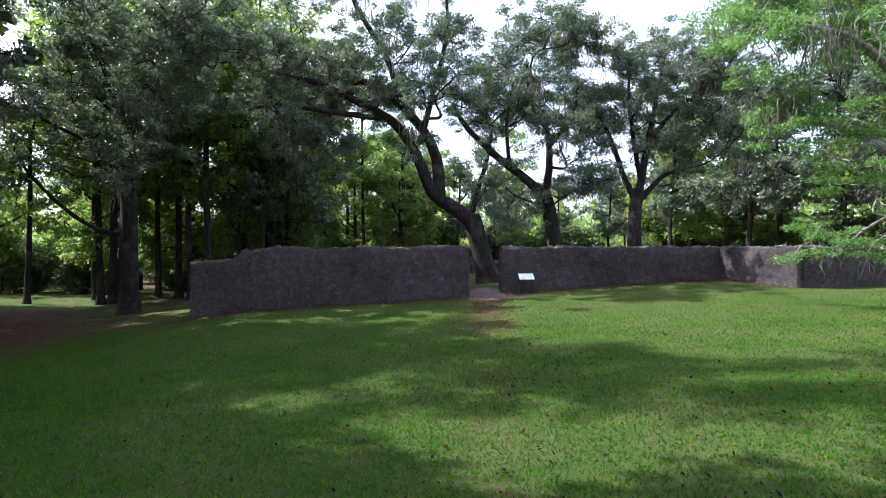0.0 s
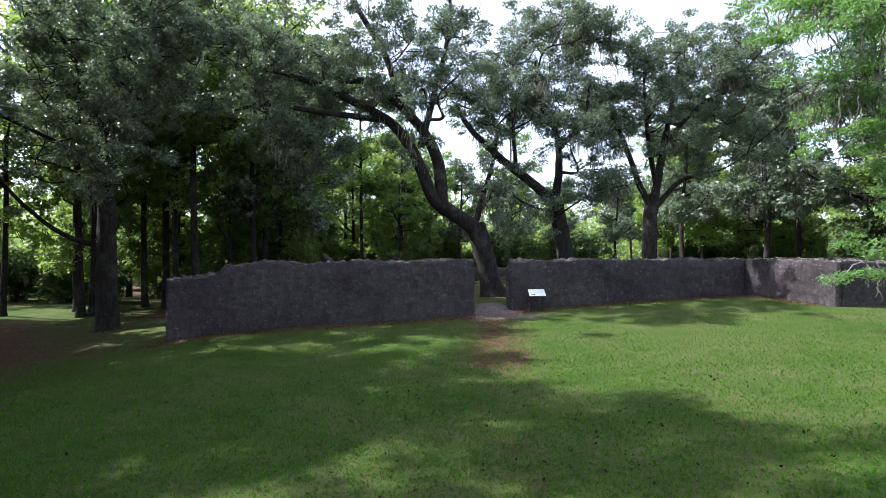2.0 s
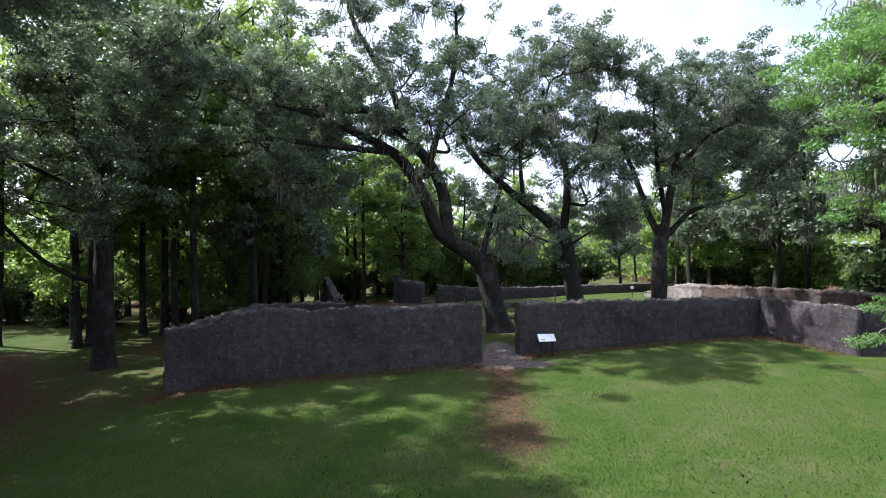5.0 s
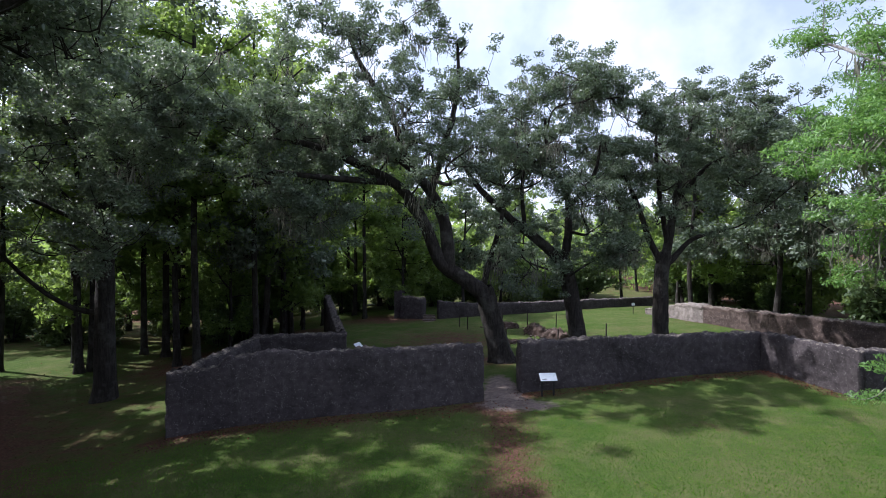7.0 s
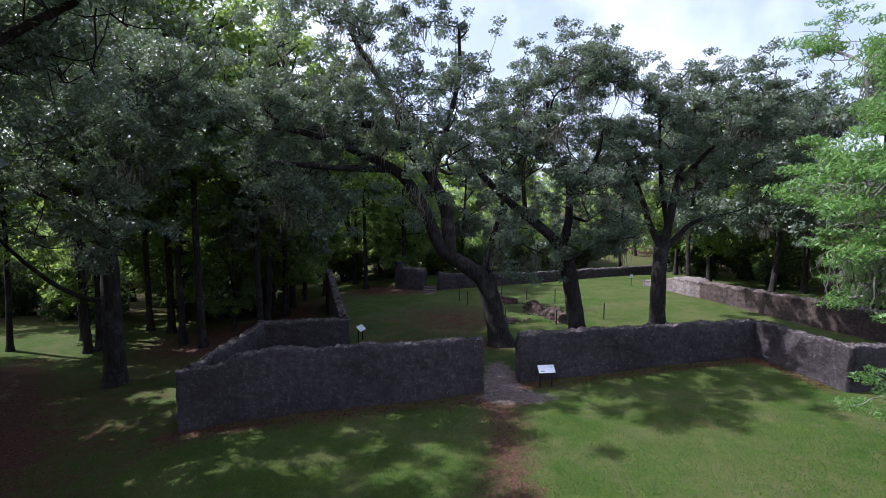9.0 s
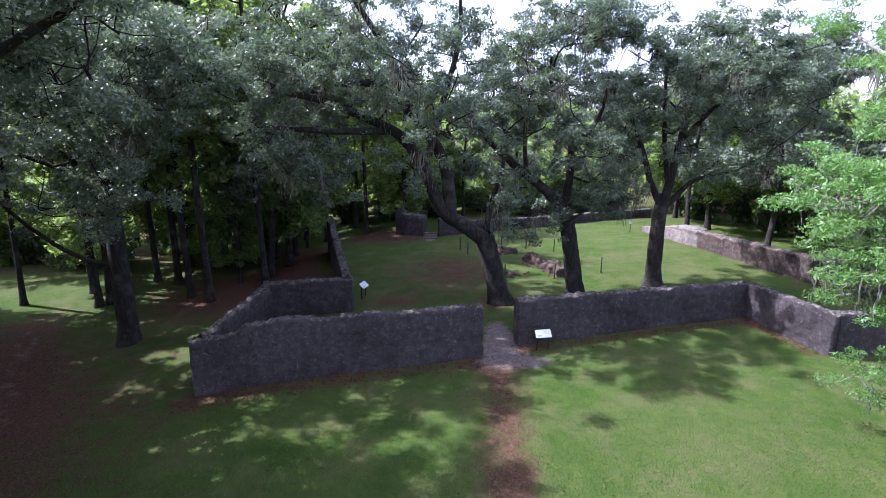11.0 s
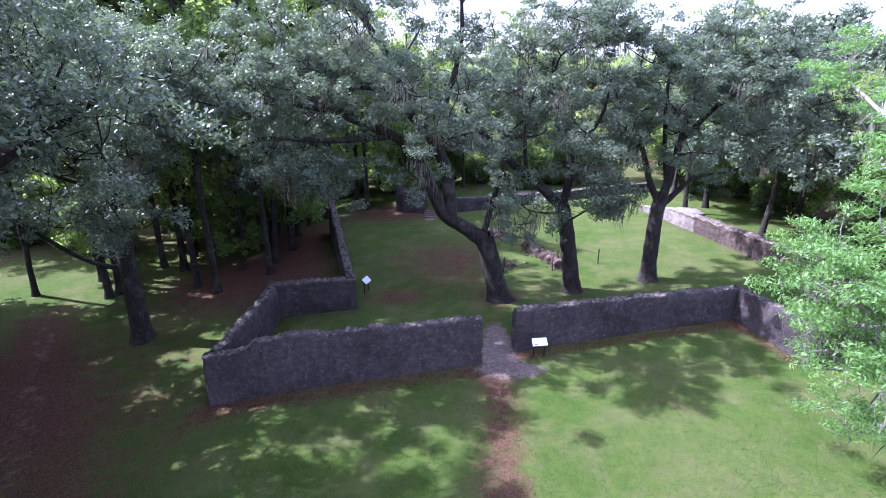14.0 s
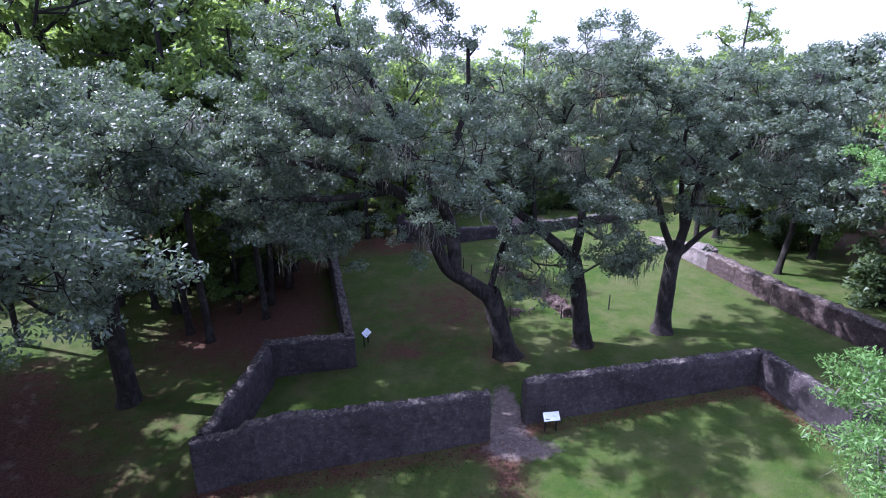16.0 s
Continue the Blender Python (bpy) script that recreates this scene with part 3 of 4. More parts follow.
make_tree("oak_tree", (13.2, 36.3, gz(13.2, 36.3) - 0.1), [
    ([(13.2, 36.3, 0.3), (13.25, 36.4, 2.8), (13.35, 36.5, 5.2), (13.6, 36.5, 6.4)], 0.4, 0.34),
    ([(13.4, 36.5, 5.6), (12.6, 36.5, 7.2), (11.9, 36.5, 9.2), (10.9, 36.4, 11.4), (9.8, 36.2, 12.2)], 0.2, 0.07),
    ([(13.6, 36.5, 6.2), (14.2, 36.6, 9.4), (14.7, 36.6, 12.0), (15.2, 36.4, 15.0)], 0.24, 0.08),
    ([(13.4, 36.5, 5.4), (14.2, 36.4, 6.3), (15.3, 36.2, 7.4), (17.0, 35.8, 7.9)], 0.2, 0.07),
    ([(14.3, 36.6, 9.8), (16.2, 36.2, 12.0), (18.2, 35.8, 13.2), (19.6, 35.4, 14.2)], 0.14, 0.05),
    ([(13.7, 36.5, 7.0), (13.0, 36.0, 10.0), (12.6, 35.6, 13.0), (12.5, 35.4, 15.0)], 0.15, 0.05),
], [((14.8, 36.0, 13.0), (7.0, 5.2, 4.5), 4.5), ((10.9, 35.6, 13.6), (3.2, 3.0, 3.0), 1.2), ((19.6, 37.0, 12.0), (3.4, 4.0, 3.4), 1.5), ((18.6, 33.8, 12.0), (3.8, 3.6, 3.4), 2.2), ((11.3, 35.6, 11.5), (2.6, 3.0, 2.6), 1), ((14.2, 40.5, 12.0), (4.4, 3.4, 3.4), 1.6), ((15.5, 34.0, 9.2), (3.4, 2.4, 1.6), 0.6)],
    13, "upright live oak with a straight trunk inside the wall", group=OAKS, leaf_count=94000, leaf_size=0.165, reach=94, spacing=1.0, flat=0.62, clump=(0.3, 0.62), moss=50, moss_len=0.9)

# the tall tree west of the wall
make_tree("oak_tree", (-18.7, 31.4, gz(-18.7, 31.4) - 0.1), [
    ([(-18.7, 31.4, -2.0), (-18.75, 31.4, 2.0), (-18.8, 31.4, 6.0), (-18.95, 31.4, 9.2)], 0.46, 0.32),
    ([(-18.95, 31.4, 8.8), (-19.6, 31.2, 12.0), (-20.3, 31.0, 14.0), (-20.6, 30.7, 16.4)], 0.2, 0.06),
    ([(-18.95, 31.4, 8.8), (-18.3, 31.0, 11.5), (-17.2, 30.5, 13.6), (-16.3, 30.0, 16.2)], 0.22, 0.06),
    ([(-18.8, 31.4, 3.1), (-20.3, 31.2, 3.4), (-22.2, 31.0, 4.6), (-24.0, 30.6, 6.6), (-24.8, 30.4, 8.2)], 0.14, 0.05),
    ([(-18.9, 31.4, 8.0), (-16.6, 30.0, 10.5), (-14.0, 28.4, 12.0), (-11.2, 27.0, 13.0)], 0.17, 0.05),
    ([(-19.0, 31.4, 9.4), (-18.2, 28.4, 11.8), (-17.6, 25.4, 13.4)], 0.15, 0.05),
    ([(-18.9, 31.4, 7.5), (-21.4, 30.0, 9.0), (-24.0, 28.4, 10.4)], 0.12, 0.05),
], [((-18.7, 30.8, 12.9), (7.2, 5.6, 3.5), 4), ((-16.2, 27.0, 9.2), (4.6, 2.6, 2.8), 1.4), ((-12.6, 28.6, 13.0), (4.4, 4.0, 2.6), 2.0), ((-15.0, 26.0, 12.6), (3.8, 2.4, 2.0), 1.2), ((-10.2, 26.4, 13.6), (3.2, 2.2, 1.6), 0.9), ((-22.0, 28.5, 8.5), (4.0, 3.5, 2.5), 0.5), ((-16.5, 28.0, 8.5), (4.0, 3.5, 2.5), 0.8)],
    14, "tall dark oak with a straight trunk outside the walls", leaf_count=88000, leaf_size=0.17, reach=92, spacing=1.05, flat=0.62, clump=(0.32, 0.66), bark=DARK_BARK, moss=25, moss_len=0.8)

# the spreading tree whose boughs overhang the lawn; unseen upper crown added for shade
make_tree("oak_tree", (-18.5, 12.5, gz(-18.5, 12.5) - 0.1), [
    ([(-18.5, 12.5, -2.0), (-18.2, 12.6, 3.0), (-17.8, 12.8, 7.0)], 0.5, 0.36),
    ([(-17.8, 12.8, 6.8), (-14.5, 13.6, 9.6), (-11.0, 14.8, 11.8), (-8.2, 15.2, 13.4)], 0.24, 0.05),
    ([(-17.8, 12.8, 6.8), (-16.5, 14.8, 10.2), (-14.0, 17.4, 12.2), (-11.8, 18.2, 12.8)], 0.2, 0.05),
    ([(-17.8, 12.8, 6.9), (-18.5, 11.0, 11.0), (-18.0, 10.0, 15.0)], 0.22, 0.06),
], [((-11.2, 15.2, 13.0), (4.0, 3.2, 2.6), 3), ((-15.6, 20.6, 14.6), (4.0, 3.4, 2.2), 3.4), ((-17.5, 12.5, 13.5), (5.0, 5.5, 4.5), 3), ((-8.5, 12.8, 17.6), (5.5, 4.6, 2.2), 3), ((-14.5, 17.5, 11.8), (3.2, 2.6, 2.2), 1.2)],
    15, "spreading oak whose leafy boughs overhang the lawn", leaf_count=125000, leaf_size=0.15, reach=100, bark=DARK_BARK, clump=(0.4, 0.7), floor=8.2)

# the bright tree beside the lawn
make_tree("pecan_tree", (15.6, 15.8, gz(15.6, 15.8) - 0.1), [
    ([(15.6, 15.8, 0.2), (15.3, 15.9, 3.0), (15.0, 16.0, 6.0), (14.9, 16.2, 9.0)], 0.3, 0.2),
    ([(15.2, 15.9, 4.0), (13.4, 16.3, 5.6), (11.6, 16.6, 6.3), (10.3, 16.9, 6.1)], 0.11, 0.03),
    ([(15.0, 16.0, 6.0), (12.6, 15.4, 8.0), (10.2, 15.0, 8.8), (8.6, 14.8, 8.9)], 0.11, 0.03),
    ([(14.9, 16.2, 8.8), (13.6, 17.8, 11.0), (12.6, 19.6, 12.8), (12.2, 21.0, 13.8)], 0.1, 0.03),
    ([(14.9, 16.2, 8.8), (15.4, 16.2, 12.0), (15.2, 16.4, 14.6)], 0.13, 0.04),
    ([(15.3, 15.9, 3.0), (14.6, 16.8, 3.4), (14.2, 17.6, 3.0), (13.7, 18.2, 2.2)], 0.07, 0.02),
    ([(15.0, 16.0, 5.4), (12.8, 14.4, 6.6), (10.6, 13.4, 7.6), (8.6, 12.8, 7.8)], 0.1, 0.03),
    ([(14.9, 16.2, 8.9), (13.4, 16.4, 11.0), (11.9, 16.6, 12.0), (10.4, 16.8, 12.3)], 0.08, 0.02),
], [((12.5, 15.8, 8.6), (4.2, 3.2, 2.0), 3), ((14.5, 16.8, 11.5), (3.4, 3.4, 2.6), 2), ((12.2, 17.0, 5.6), (2.4, 2.0, 1.0), 1.0), ((14.9, 17.8, 3.5), (1.8, 1.8, 1.8), 1.3), ((14.0, 20.0, 13.2), (2.6, 2.2, 1.6), 0.7), ((10.8, 16.8, 12.5), (1.4, 1.2, 0.7), 0.45)],
    16, "bright green spring-leaved tree hung with grey moss", leaf_count=88000, leaf_size=0.13, slim=0.14, reach=56, bark=GREY_BARK, leaf=LIGHT_LEAF, clump=(0.3, 0.6), sub=(0.7, 1.6), moss=56, moss_len=0.85, droop=0.3, flat=0.35)


# ---- woodland ----
def wood_tree(seed, label, height, spread, low, leaf, leaf_size=0.32, count=8000, lean=0.3, moss=0, girth=0.2):
    rng = np.random.default_rng(seed)
    top = np.array([rng.normal(0, lean), rng.normal(0, lean), height])
    limbs = [([(0, 0, -0.3), top * 0.3 + np.append(rng.normal(0, 0.15, 2), 0), top * 0.65, top * 0.95], girth, girth * 0.35)]
    for k in range(4):
        h = low + (height * 0.8 - low) * (k + 0.5) / 4
        a = rng.random() * 6.28
        d = np.array([math.cos(a), math.sin(a), 0])
        p = top * h / height
        limbs.append(([p, p + d * spread * 0.4 + np.array([0, 0, 1.0]), p + d * spread * 0.8 + np.array([0, 0, 2.4])], 0.1, 0.04))
    crown = [((top[0], top[1], (height + low) / 2), (spread, spread, (height - low) / 2), 3), ((0, 0, low + 1.0), (spread * 0.8, spread * 0.8, 2.5), 1)]
    return make_tree("woodland_tree", (0, 0, 0), limbs, crown, seed, label, group="trees of the wood", leaf_count=count, leaf_size=leaf_size, bark=DARK_BARK, leaf=leaf, reach=26, clump=(0.45, 0.85), sub=(0.9, 1.9), spacing=1.3, tips=3, moss=moss, moss_len=1.3, simple=True)


def bush(seed, label, leaf, count=4200):
    rng = np.random.default_rng(seed)
    limbs = []
    for k in range(5):
        a = k * 1.3 + rng.random()
        d = np.array([math.cos(a), math.sin(a), 0])
        limbs.append(([(0.1 * d[0], 0.1 * d[1], -0.2), d * 0.4 + np.array([0, 0, 0.9]), d * 0.9 + np.array([0, 0, 2.0])], 0.06, 0.02))
    return make_tree("shrub", (0, 0, 0), limbs, [((0, 0, 1.8), (1.9, 1.9, 1.6), 1)], seed, label, "shrub", "undergrowth of the wood", leaf_count=count, leaf_size=0.26, bark=DARK_BARK, leaf=leaf, reach=12, clump=(0.4, 0.7), sub=(0.5, 1.0), spacing=0.8, simple=True)


kinds = [wood_tree(31, "slim dark woodland tree with high leafy crown", 21.0, 3.6, 7.5, WOOD_LEAF, count=6800, girth=0.17),
         wood_tree(32, "tall woodland tree with bright green leaves", 24.0, 4.2, 9.0, WOOD_LEAF, count=7200, girth=0.19),
         wood_tree(33, "leafy woodland tree branching low", 15.0, 4.2, 1.8, WOOD_LEAF, count=7600),
         wood_tree(34, "mossy woodland oak with a broad crown", 17.0, 5.0, 4.5, OAK_LEAF, count=10500, moss=40)]
shrubs = [bush(41, "dense dark green shrub at the wood's edge", SHRUB_LEAF), bush(42, "light green leafy shrub at the wood's edge", WOOD_LEAF)]
placed = [0] * 6


def plant(k, x, y, scale=1.0, turn=0.0):
    src = (kinds + shrubs)[k]
    m = pose(x, y, gz(x, y) - 0.05, 0, 0, turn)
    if placed[k] == 0:
        src.matrix_basis = m
        ob = src
    else:
        ob = copy_thing(src, m)
    ob.scale = (scale, scale, scale)
    placed[k] += 1


rw = random.Random(5)
# trees added to the west, mostly out of view, to shade the lawn
for k, x, y, s in [(3, -29, 21, 1.15), (3, -27, 9, 1.15), (3, -24, 1, 1.2), (1, -33, 15, 1.0), (1, -21, -6, 1.0), (3, -33, 4, 1.2), (3, -14, -9, 1.1), (1, -35, 27, 1.0), (3, -21, 20, 1.1), (3, -22, 12.5, 1.2), (3, -14, 1.5, 1.2), (3, -15, -5, 1.25), (1, -19, 6, 1.05), (3, -28, 15, 1.35), (3, -31, 27, 1.35), (3, -36, 20, 1.35), (3, -37, 30, 1.35), (3, -28, 24, 1.2), (3, -21, -1, 1.3), (3, -19.5, 16.5, 1.2), (3, -24, 19, 1.35), (3, -14.4, 43.5, 1.15), (3, -14.6, 51.5, 1.1), (3, -42, 36, 1.3), (3, -52, 40, 1.0), (3, -44, 24, 1.0), (1, -23.5, 23.0, 0.95), (3, -18, 7.5, 1.25), (3, -13.5, 6.0, 1.2), (3, -25, 14, 1.3), (3, -33, 34.5, 1.2)]:
    plant(k, x, y, s, rw.uniform(0, 360))
# oaks and trees east of the long wall
for k, x, y, s in [(3, 26.5, 46, 1.0), (3, 23.5, 54, 1.0), (3, 30, 40, 1.05), (2, 27, 57, 1.2), (3, 32, 50, 1.1), (3, 29, 33, 0.9), (2, 33, 36, 1.2), (3, 38, 44, 1.1), (3, 37, 31, 1.1), (3, 42, 52, 1.2), (3, 35, 59, 1.1), (3, 30, 66, 1.1), (2, 44, 38, 1.2), (3, 40, 24, 1.1), (2, 27, 65, 1.1), (3, 2, 70, 0.9), (3, -2, 74, 0.75), (3, 7, 73, 0.75), (3, 16, 72, 0.75), (3, 22.5, 71, 0.8), (3, 11, 80, 0.85), (1, 33, 70, 1.0), (1, 9.5, 76, 0.95), (2, -5, 63, 1.2), (1, -9, 60, 1.0)]:
    plant(k, x, y, s, rw.uniform(0, 360))
for x, y, s in [(-24, 62, 1.1), (-20, 66, 1.2), (-16, 61, 1.0), (-11, 65, 1.1), (-7, 68, 1.2), (-2, 70, 1.1), (-13, 71, 1.2), (-27, 57, 1.0), (-9, 73, 1.3), (-23, 71, 1.3), (-34, 59, 1.2), (-18, 76, 1.3), (28, 66, 1.2), (-5, 60, 0.8), (35, 60, 1.2)]:
    plant(2, x, y, s, rw.uniform(0, 360))
for k in range(15):
    plant(rw.choice((0, 1, 1, 2)), -13.5 - 12 * rw.random() - 1.5 * (k % 2), 37 + 1.5 * k + rw.random(), rw.uniform(1.0, 1.25), rw.uniform(0, 360))
# trunks that stand out beside the west wall
for k, x, y, s in [(0, -19.0, 39.6, 1.18), (1, -16.9, 38.1, 1.12), (0, -23.8, 44.0, 1.2), (1, -14.2, 48.1, 1.15), (0, -16.4, 47.8, 1.1), (1, -20.0, 51.4, 1.2), (2, -27.0, 41.0, 1.1), (0, -18.2, 56.0, 1.0), (1, -13.0, 58.0, 1.05),
                   (2, -16.5, 42.5, 0.6), (2, -22.5, 47.0, 0.7), (2, -25.5, 50.5, 0.8), (2, -18.0, 52.5, 0.7), (2, -29.5, 46.5, 0.8), (2, -14.5, 55.5, 0.7), (2, -32.0, 52.0, 0.9), (2, -21.0, 57.5, 0.8)]:
    plant(k, x, y, s, rw.uniform(0, 360))
# the wood to the west, behind and to the east
for _ in range(400):
    if sum(placed[:4]) >= 118:
        break
    u = rw.random()
    if u < 0.45:
        x, y = rw.uniform(-62, -14), rw.uniform(34, 92)
        ok = x < -24 or y > 56
    elif u < 0.72:
        x, y = rw.uniform(-16, 32), rw.uniform(66, 104)
        ok = x < -3 or (x > 26 and y > 68)
    else:
        x, y = rw.uniform(29, 62), rw.uniform(30, 90)
        ok = x > 28 + 0.1 * (60 - y)
    if ok:
        plant(rw.choice((0, 1, 1, 2) if x < -5 else (2, 3, 3, 3)), x, y, rw.uniform(0.8, 1.15), rw.uniform(0, 360))
for _ in range(300):
    if sum(placed[4:]) >= 92:
        break
    u = rw.random()
    if u < 0.4:
        x, y = rw.uniform(-55, -18), rw.uniform(46, 76)
    elif u < 0.7:
        x, y = rw.uniform(-18, 34), rw.uniform(68, 80)
    else:
        x, y = rw.uniform(29, 46), rw.uniform(30, 75)
    plant(4 if rw.random() < 0.6 else 5, x, y, rw.uniform(0.7, 1.7), rw.uniform(0, 360))


def far_woods():
    """The closed wood beyond, as a deep belt of leaf masses of uneven height."""
    rng = np.random.default_rng(77)
    bag = Bag()
    n = 1500
    ang = rng.uniform(radians(-5), radians(185), n)
    dist = rng.uniform(88, 150, n)
    x, y = dist * np.cos(ang) * 1.0, 8 + dist * np.sin(ang)
    h = 6 + 11 * rng.random(n) ** 0.7 + 3 * np.sin(ang * 9)
    cen = np.stack([x, y, ground_z(x, y) + h * rng.random(n) ** 1.3], -1)
    bag.add(leaves(rng, cen, 2.2 + 2.0 * rng.random(n), 90000, 0.95, 0.8, simple=True))
    n = 900
    ang = rng.uniform(radians(10), radians(170), n)
    dist = rng.uniform(150, 800, n) ** 1.0
    x, y = dist * np.cos(ang), 8 + dist * np.sin(ang)
    cen = np.stack([x, y, ground_z(x, y) + 9 + 6 * rng.random(n) + 0.004 * dist], -1)
    bag.add(leaves(rng, cen, 7 + 0.02 * dist, 40000, 3.2, 0.7, simple=True))
    tagged(put("far_woods", bag.mesh("far_woods"), WOOD_LEAF), "dense green wood closing the distance all round", "woods", kind="stuff")


far_woods()


# ---- grass and fallen leaves ----
def scatter():
    rng = np.random.default_rng(91)
    n = 260000
    y = 0.5 + 26 * rng.random(n) ** 1.2
    x = rng.uniform(-1, 1, n) * (y * 0.9 + 5)
    odds = np.clip((y - 0.5) / 4.5, 0, 1) * np.clip((y * 0.9 + 5 - np.abs(x)) / 4.5, 0, 1) * np.clip((25.5 - y) / 7, 0, 1) ** 0.5
    keep = (y < 23.5 + 0.19 * (x + 11.5) + 1.2 * (x > 2.5)) & (rng.random(n) < odds)
    x, y = x[keep], y[keep]
    n = len(x)
    a, b = rng.random(n) * 6.28, rng.random(n) * 6.28
    c = np.stack([x, y, ground_z(x, y) - 0.005 + 0.03 * np.sin(x * 0.9 + 1.3 * np.sin(y * 0.5)) * np.sin(y * 0.8)], -1)
    h = 0.03 + 0.035 * rng.random(n)
    tip = c + np.stack([0.6 * h * np.cos(b), 0.6 * h * np.sin(b), h], -1)
    side = np.stack([-np.sin(a), np.cos(a), 0 * a], -1) * (0.008 + 0.008 * rng.random((n, 1)))
    V = np.stack([c - side, c + side, tip], 1).reshape(-1, 3)
    tagged(put("grass_blades", mesh_from("grass_blades", V, np.arange(3 * n).reshape(n, 3)), BLADE), "short mown grass blades of the lawn", "grass", kind="stuff")
    k = 16000
    q = np.stack([rng.uniform(-15, 20, k), rng.uniform(9, 50, k)], -1)
    q = q[(q[:, 1] < 22.8 + 0.19 * (q[:, 0] + 11.5)) | (q[:, 1] > 33) & (q[:, 0] > -4) & (q[:, 0] < 17)]
    k = len(q)
    a, s = rng.random(k) * 6.28, 0.018 + 0.032 * rng.random((k, 1)) ** 2
    c = np.stack([q[:, 0], q[:, 1], ground_z(q[:, 0], q[:, 1]) + 0.035], -1)
    bag = Bag()
    bag.add(quads(c, np.stack([np.cos(a), np.sin(a), rng.normal(0, 0.4, k)], -1) * s, np.stack([-np.sin(a), np.cos(a), rng.normal(0, 0.4, k)], -1) * s * 0.6))
    tagged(put("clover_leaves", bag.mesh("clover_leaves"), CLOVER), "low clover and weeds dotted through the lawn", "weeds", kind="stuff")
    spots = []
    m = 900
    q = np.stack([rng.normal(2.6, 3.6, m), 4.0 + 13 * rng.random(m) ** 1.3], -1)
    a, s = rng.random(m) * 6.28, 0.016 + 0.018 * rng.random((m, 1))
    c = np.stack([q[:, 0], q[:, 1], ground_z(q[:, 0], q[:, 1]) + 0.04], -1)
    bag = Bag()
    bag.add(quads(c, np.stack([np.cos(a), np.sin(a), rng.normal(0, 0.5, m)], -1) * s, np.stack([-np.sin(a), np.cos(a), rng.normal(0, 0.5, m)], -1) * s * 0.7))
    tagged(put("dead_leaves", bag.mesh("dead_leaves"), FLECK), "small dark dead leaves lying on the mown lawn", "leaves", kind="stuff")
    for a, b, w, k in [((-11.5, 23.3), (1.3, 25.8), 0.5, 1400), ((3.1, 26.9), (15.6, 29.5), 0.4, 1600), ((15.6, 29.4), (16.6, 25.6), 0.3, 500), ((-12, 36), (-14, 52), 1.6, 1500), ((-18, 38), (-22, 44), 3.0, 1500), ((27.5, 28), (21, 48), 1.2, 900), ((-24, 34), (-15, 15), 3.5, 1800), ((2.2, 27), (1.5, 17), 0.8, 500)]:
        q = rng.random((k, 1))
        spots.append(np.array(a) * (1 - q) + np.array(b) * q + rng.normal(0, w, (k, 2)))
    p = np.concatenate(spots)
    n = len(p)
    c = np.stack([p[:, 0], p[:, 1], ground_z(p[:, 0], p[:, 1]) + 0.045], -1)
    a = rng.random(n) * 6.28
    s = 0.016 + 0.022 * rng.random((n, 1)) + 0.015 * (p[:, 1:2] > 22)
    u = np.stack([np.cos(a), np.sin(a), rng.normal(0, 0.35, n)], -1) * s
    v = np.stack([-np.sin(a), np.cos(a), rng.normal(0, 0.35, n)], -1) * s * 0.6
    bag = Bag()
    bag.add(quads(c, u, v))
    tagged(put("fallen_leaves", bag.mesh("fallen_leaves"), LITTER), "brown fallen leaves scattered over grass and wall feet", "leaves", kind="stuff")


scatter()


# ---- signs, posts and ruins ----
def wayside_sign(x, y, rz, label):
    root = thing("wayside_sign", (x, y, gz(x, y)), label, "sign", "information signs", rz)
    tilt = Matrix.Translation((0, 0, 0.84)) @ pose(0, 0, 0, 42, 0, 0)
    part("backing", box_bm(0.82, 0.46, 0.03, tilt, 0.006), FRAME_METAL, root, "black metal frame")
    panel = part("panel", box_bm(0.78, 0.42, 0.012, tilt @ Matrix.Translation((0, 0, 0.022)), 0.003), PANEL, root, "pale printed panel")
    part("title_bar", box_bm(0.2, 0.045, 0.004, tilt @ Matrix.Translation((-0.2, -0.12, 0.031)), 0), INK, panel)
    for k in range(3):
        part("text_bar", box_bm(0.3 - 0.04 * k, 0.01, 0.004, tilt @ Matrix.Translation((0.17, 0.1 - 0.06 * k, 0.031)), 0), PICTURE, panel)
    for sx in (-0.28, 0.28):
        part("post", box_bm(0.07, 0.07, 1.0, Matrix.Translation((sx, 0.03, 0.35)), 0.008), FRAME_METAL, root)


wayside_sign(4.25, 26.85, 8, "pale information panel on black posts before the wall")
wayside_sign(-5.75, 35.6, 72, "pale information panel on black posts on the inner lawn")


def stone_steps(x, y, rz):
    root = thing("stone_steps", (x, y, gz(x, y)), "short flight of pale worn stone steps in the far gateway", "steps", rz=rz)
    for k in range(4):
        part("step", box_bm(1.3 - 0.05 * k, 0.42, 0.14 + 0.1 * k, Matrix.Translation((0.03 * (k % 2), 0.4 * k, 0.04 + 0.05 * k)), 0.025), TABBY_PALE, root)


stone_steps(-1.9, 55.0, 4)


def marker(x, y):
    root = thing("marker_post", (x, y, gz(x, y)), "small white marker plate on a thin dark post", "sign")
    part("post", box_bm(0.06, 0.06, 1.1, Matrix.Translation((0, 0, 0.45)), 0.006), POST, root)
    part("plate", box_bm(0.32, 0.03, 0.26, Matrix.Translation((0, -0.045, 1.0)), 0.006), PANEL, root, "white plate")


marker(18.2, 55.0)


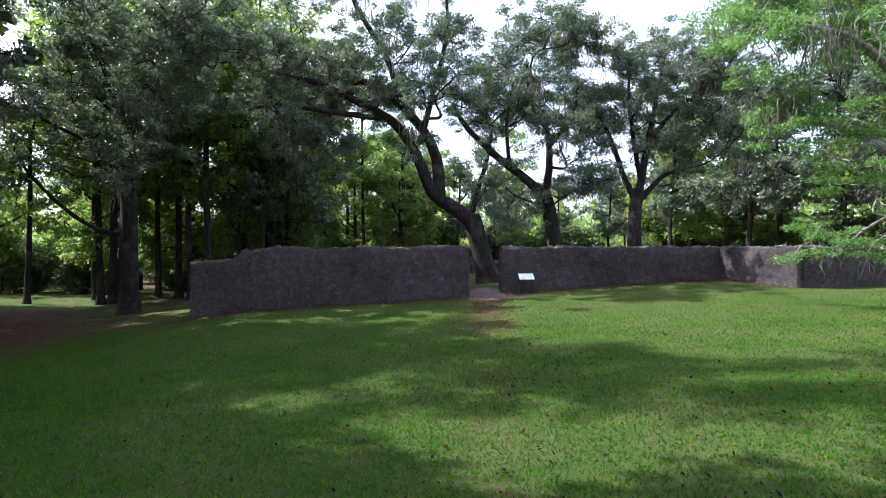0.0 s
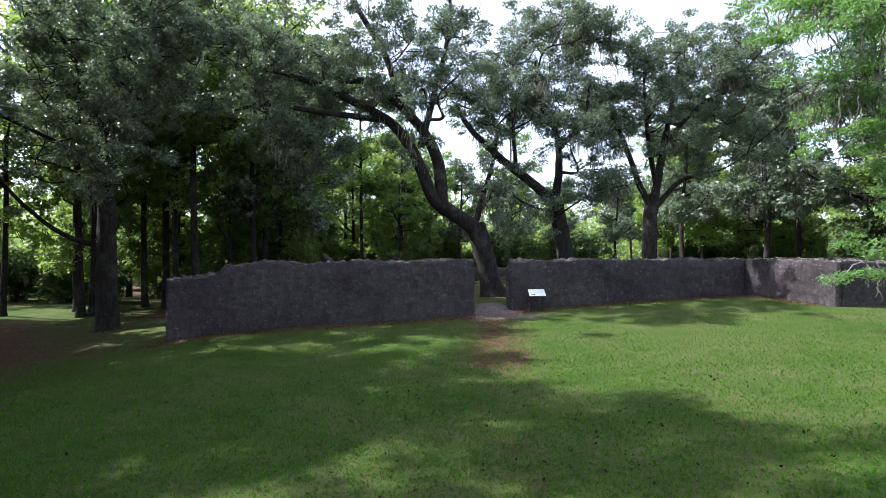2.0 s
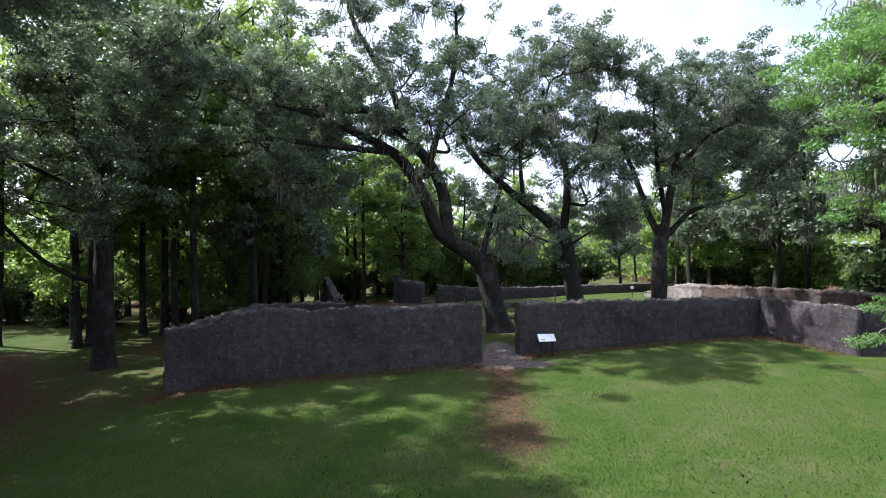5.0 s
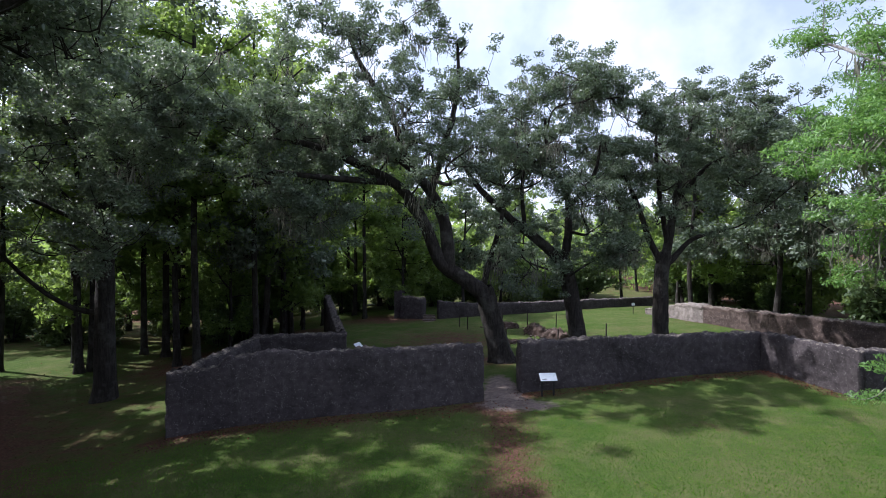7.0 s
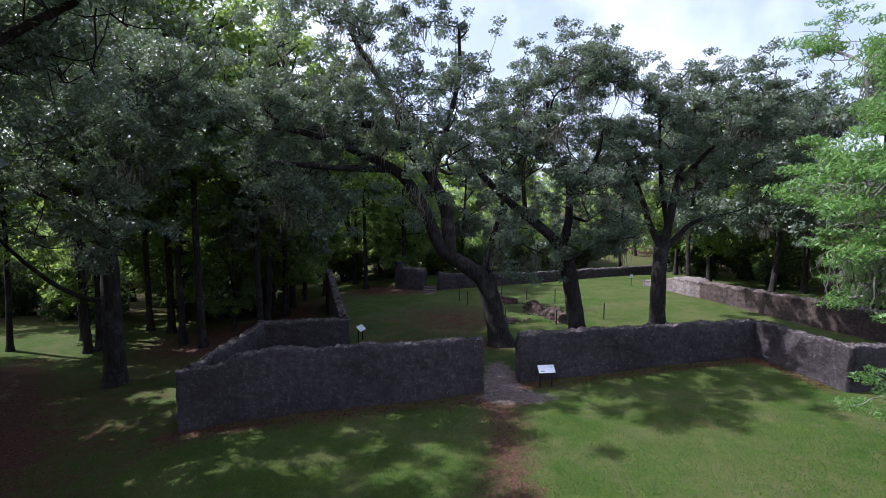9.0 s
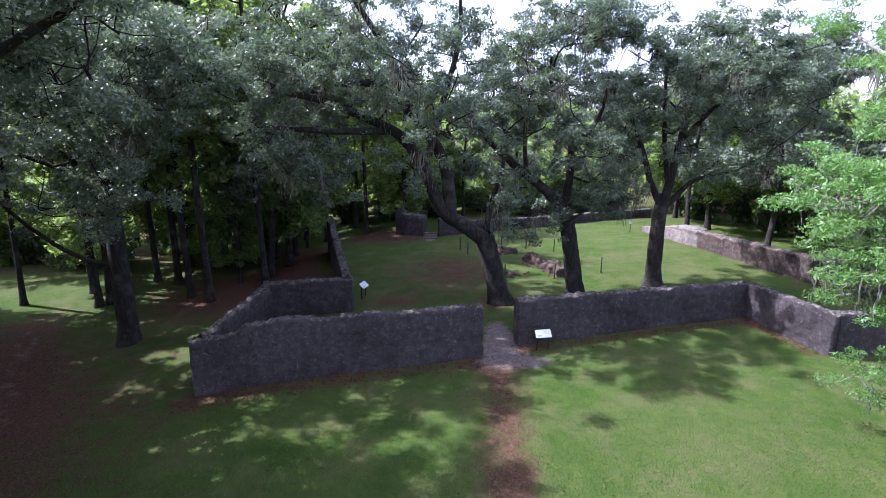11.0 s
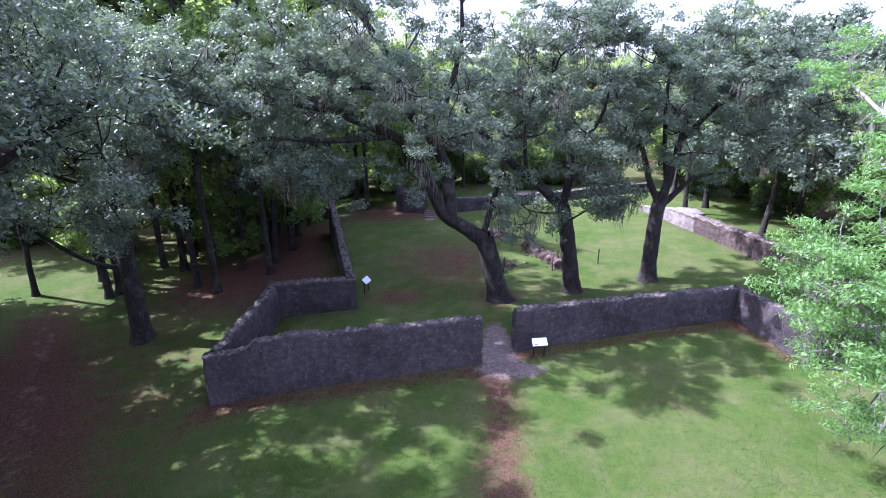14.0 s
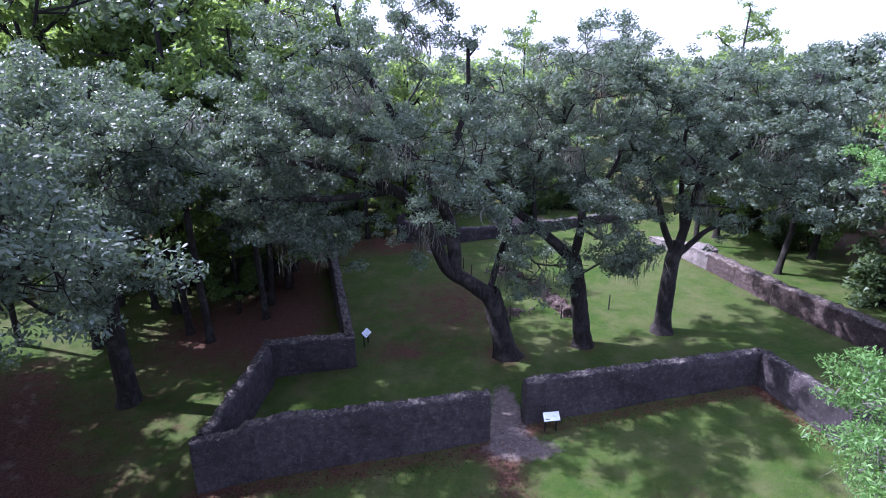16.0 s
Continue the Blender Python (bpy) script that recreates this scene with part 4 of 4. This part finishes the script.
def stake(x, y, h, lean):
    root = thing("fence_post", (x, y, gz(x, y)), "thin dark stake standing in the grass round the ruin", "post", "stakes round the ruin", lean)
    bm = bmesh.new()
    bmesh.ops.create_cone(bm, cap_ends=True, segments=8, radius1=0.05, radius2=0.042, depth=h + 0.2, matrix=pose(0, 0, h / 2 - 0.1, lean * 0.1, 0, 0))
    part("shaft", bm, POST, root)
    bm = bmesh.new()
    bmesh.ops.create_cone(bm, cap_ends=True, segments=8, radius1=0.055, radius2=0.03, depth=0.06, matrix=pose(0, -math.sin(radians(lean * 0.1)) * h / 2, h + 0.02, lean * 0.1, 0, 0))
    part("cap", bm, POST, root)


for i, (x, y) in enumerate([(0.9, 48.9), (1.5, 46.7), (3.7, 38.3), (7.2, 38.4), (10.8, 39.6), (4.7, 49.7), (6.7, 48.2), (8.8, 46.5)]):
    stake(x, y, 1.0 + 0.08 * (i % 3), -20 + 11 * (i % 4))


def rubble(name, a, b, tops, thick, label, seed, bricks):
    ob = rough_wall(name, a, b, tops, thick, RUIN, label, 0.14, 0.5, seed)
    ob["kind"], ob["category"] = "structure", "ruin"
    rng = np.random.default_rng(int(seed))
    bag = Bag()
    cube = np.array([(x, y, z) for x in (-0.5, 0.5) for y in (-0.5, 0.5) for z in (-0.5, 0.5)], float)
    fc = np.array([(0, 1, 3, 2), (4, 6, 7, 5), (0, 4, 5, 1), (2, 3, 7, 6), (0, 2, 6, 4), (1, 5, 7, 3)])
    A, B = np.array(a, float), np.array(b, float)
    for _ in range(bricks):
        k = rng.random()
        p = A + (B - A) * k + rng.normal(0, 0.5, 2)
        s = np.array([0.22, 0.11, 0.07]) * rng.uniform(0.7, 1.3)
        r = np.array(Euler(rng.normal(0, 0.5, 3) + np.array([0, 0, rng.random() * 6])).to_matrix())
        bag.add(((cube * s) @ r.T + np.array([p[0], p[1], gz(*p) + 0.05]), fc))
    tagged(put("loose_bricks", bag.mesh("loose_bricks"), RUIN), "loose broken bricks lying about the ruin", "bricks", kind="stuff")


rubble("ruin_east", (8.1, 38.8), (6.4, 44.0), [(0, 0.9), (1.2, 1.0), (2.6, 0.8), (4.2, 0.95), (5.5, 0.6)], 0.7, "low broken brick foundation wall of a ruined magazine", 51, 120)
rubble("ruin_north", (3.3, 47.6), (5.4, 46.2), [(0, 0.45), (1.2, 0.6), (2.5, 0.4)], 0.8, "low mound of broken brick in the grass", 53, 60)
rubble("ruin_west", (3.6, 39.6), (4.6, 39.2), [(0, 0.3), (1.1, 0.25)], 0.7, "small patch of old brick footing", 57, 20)
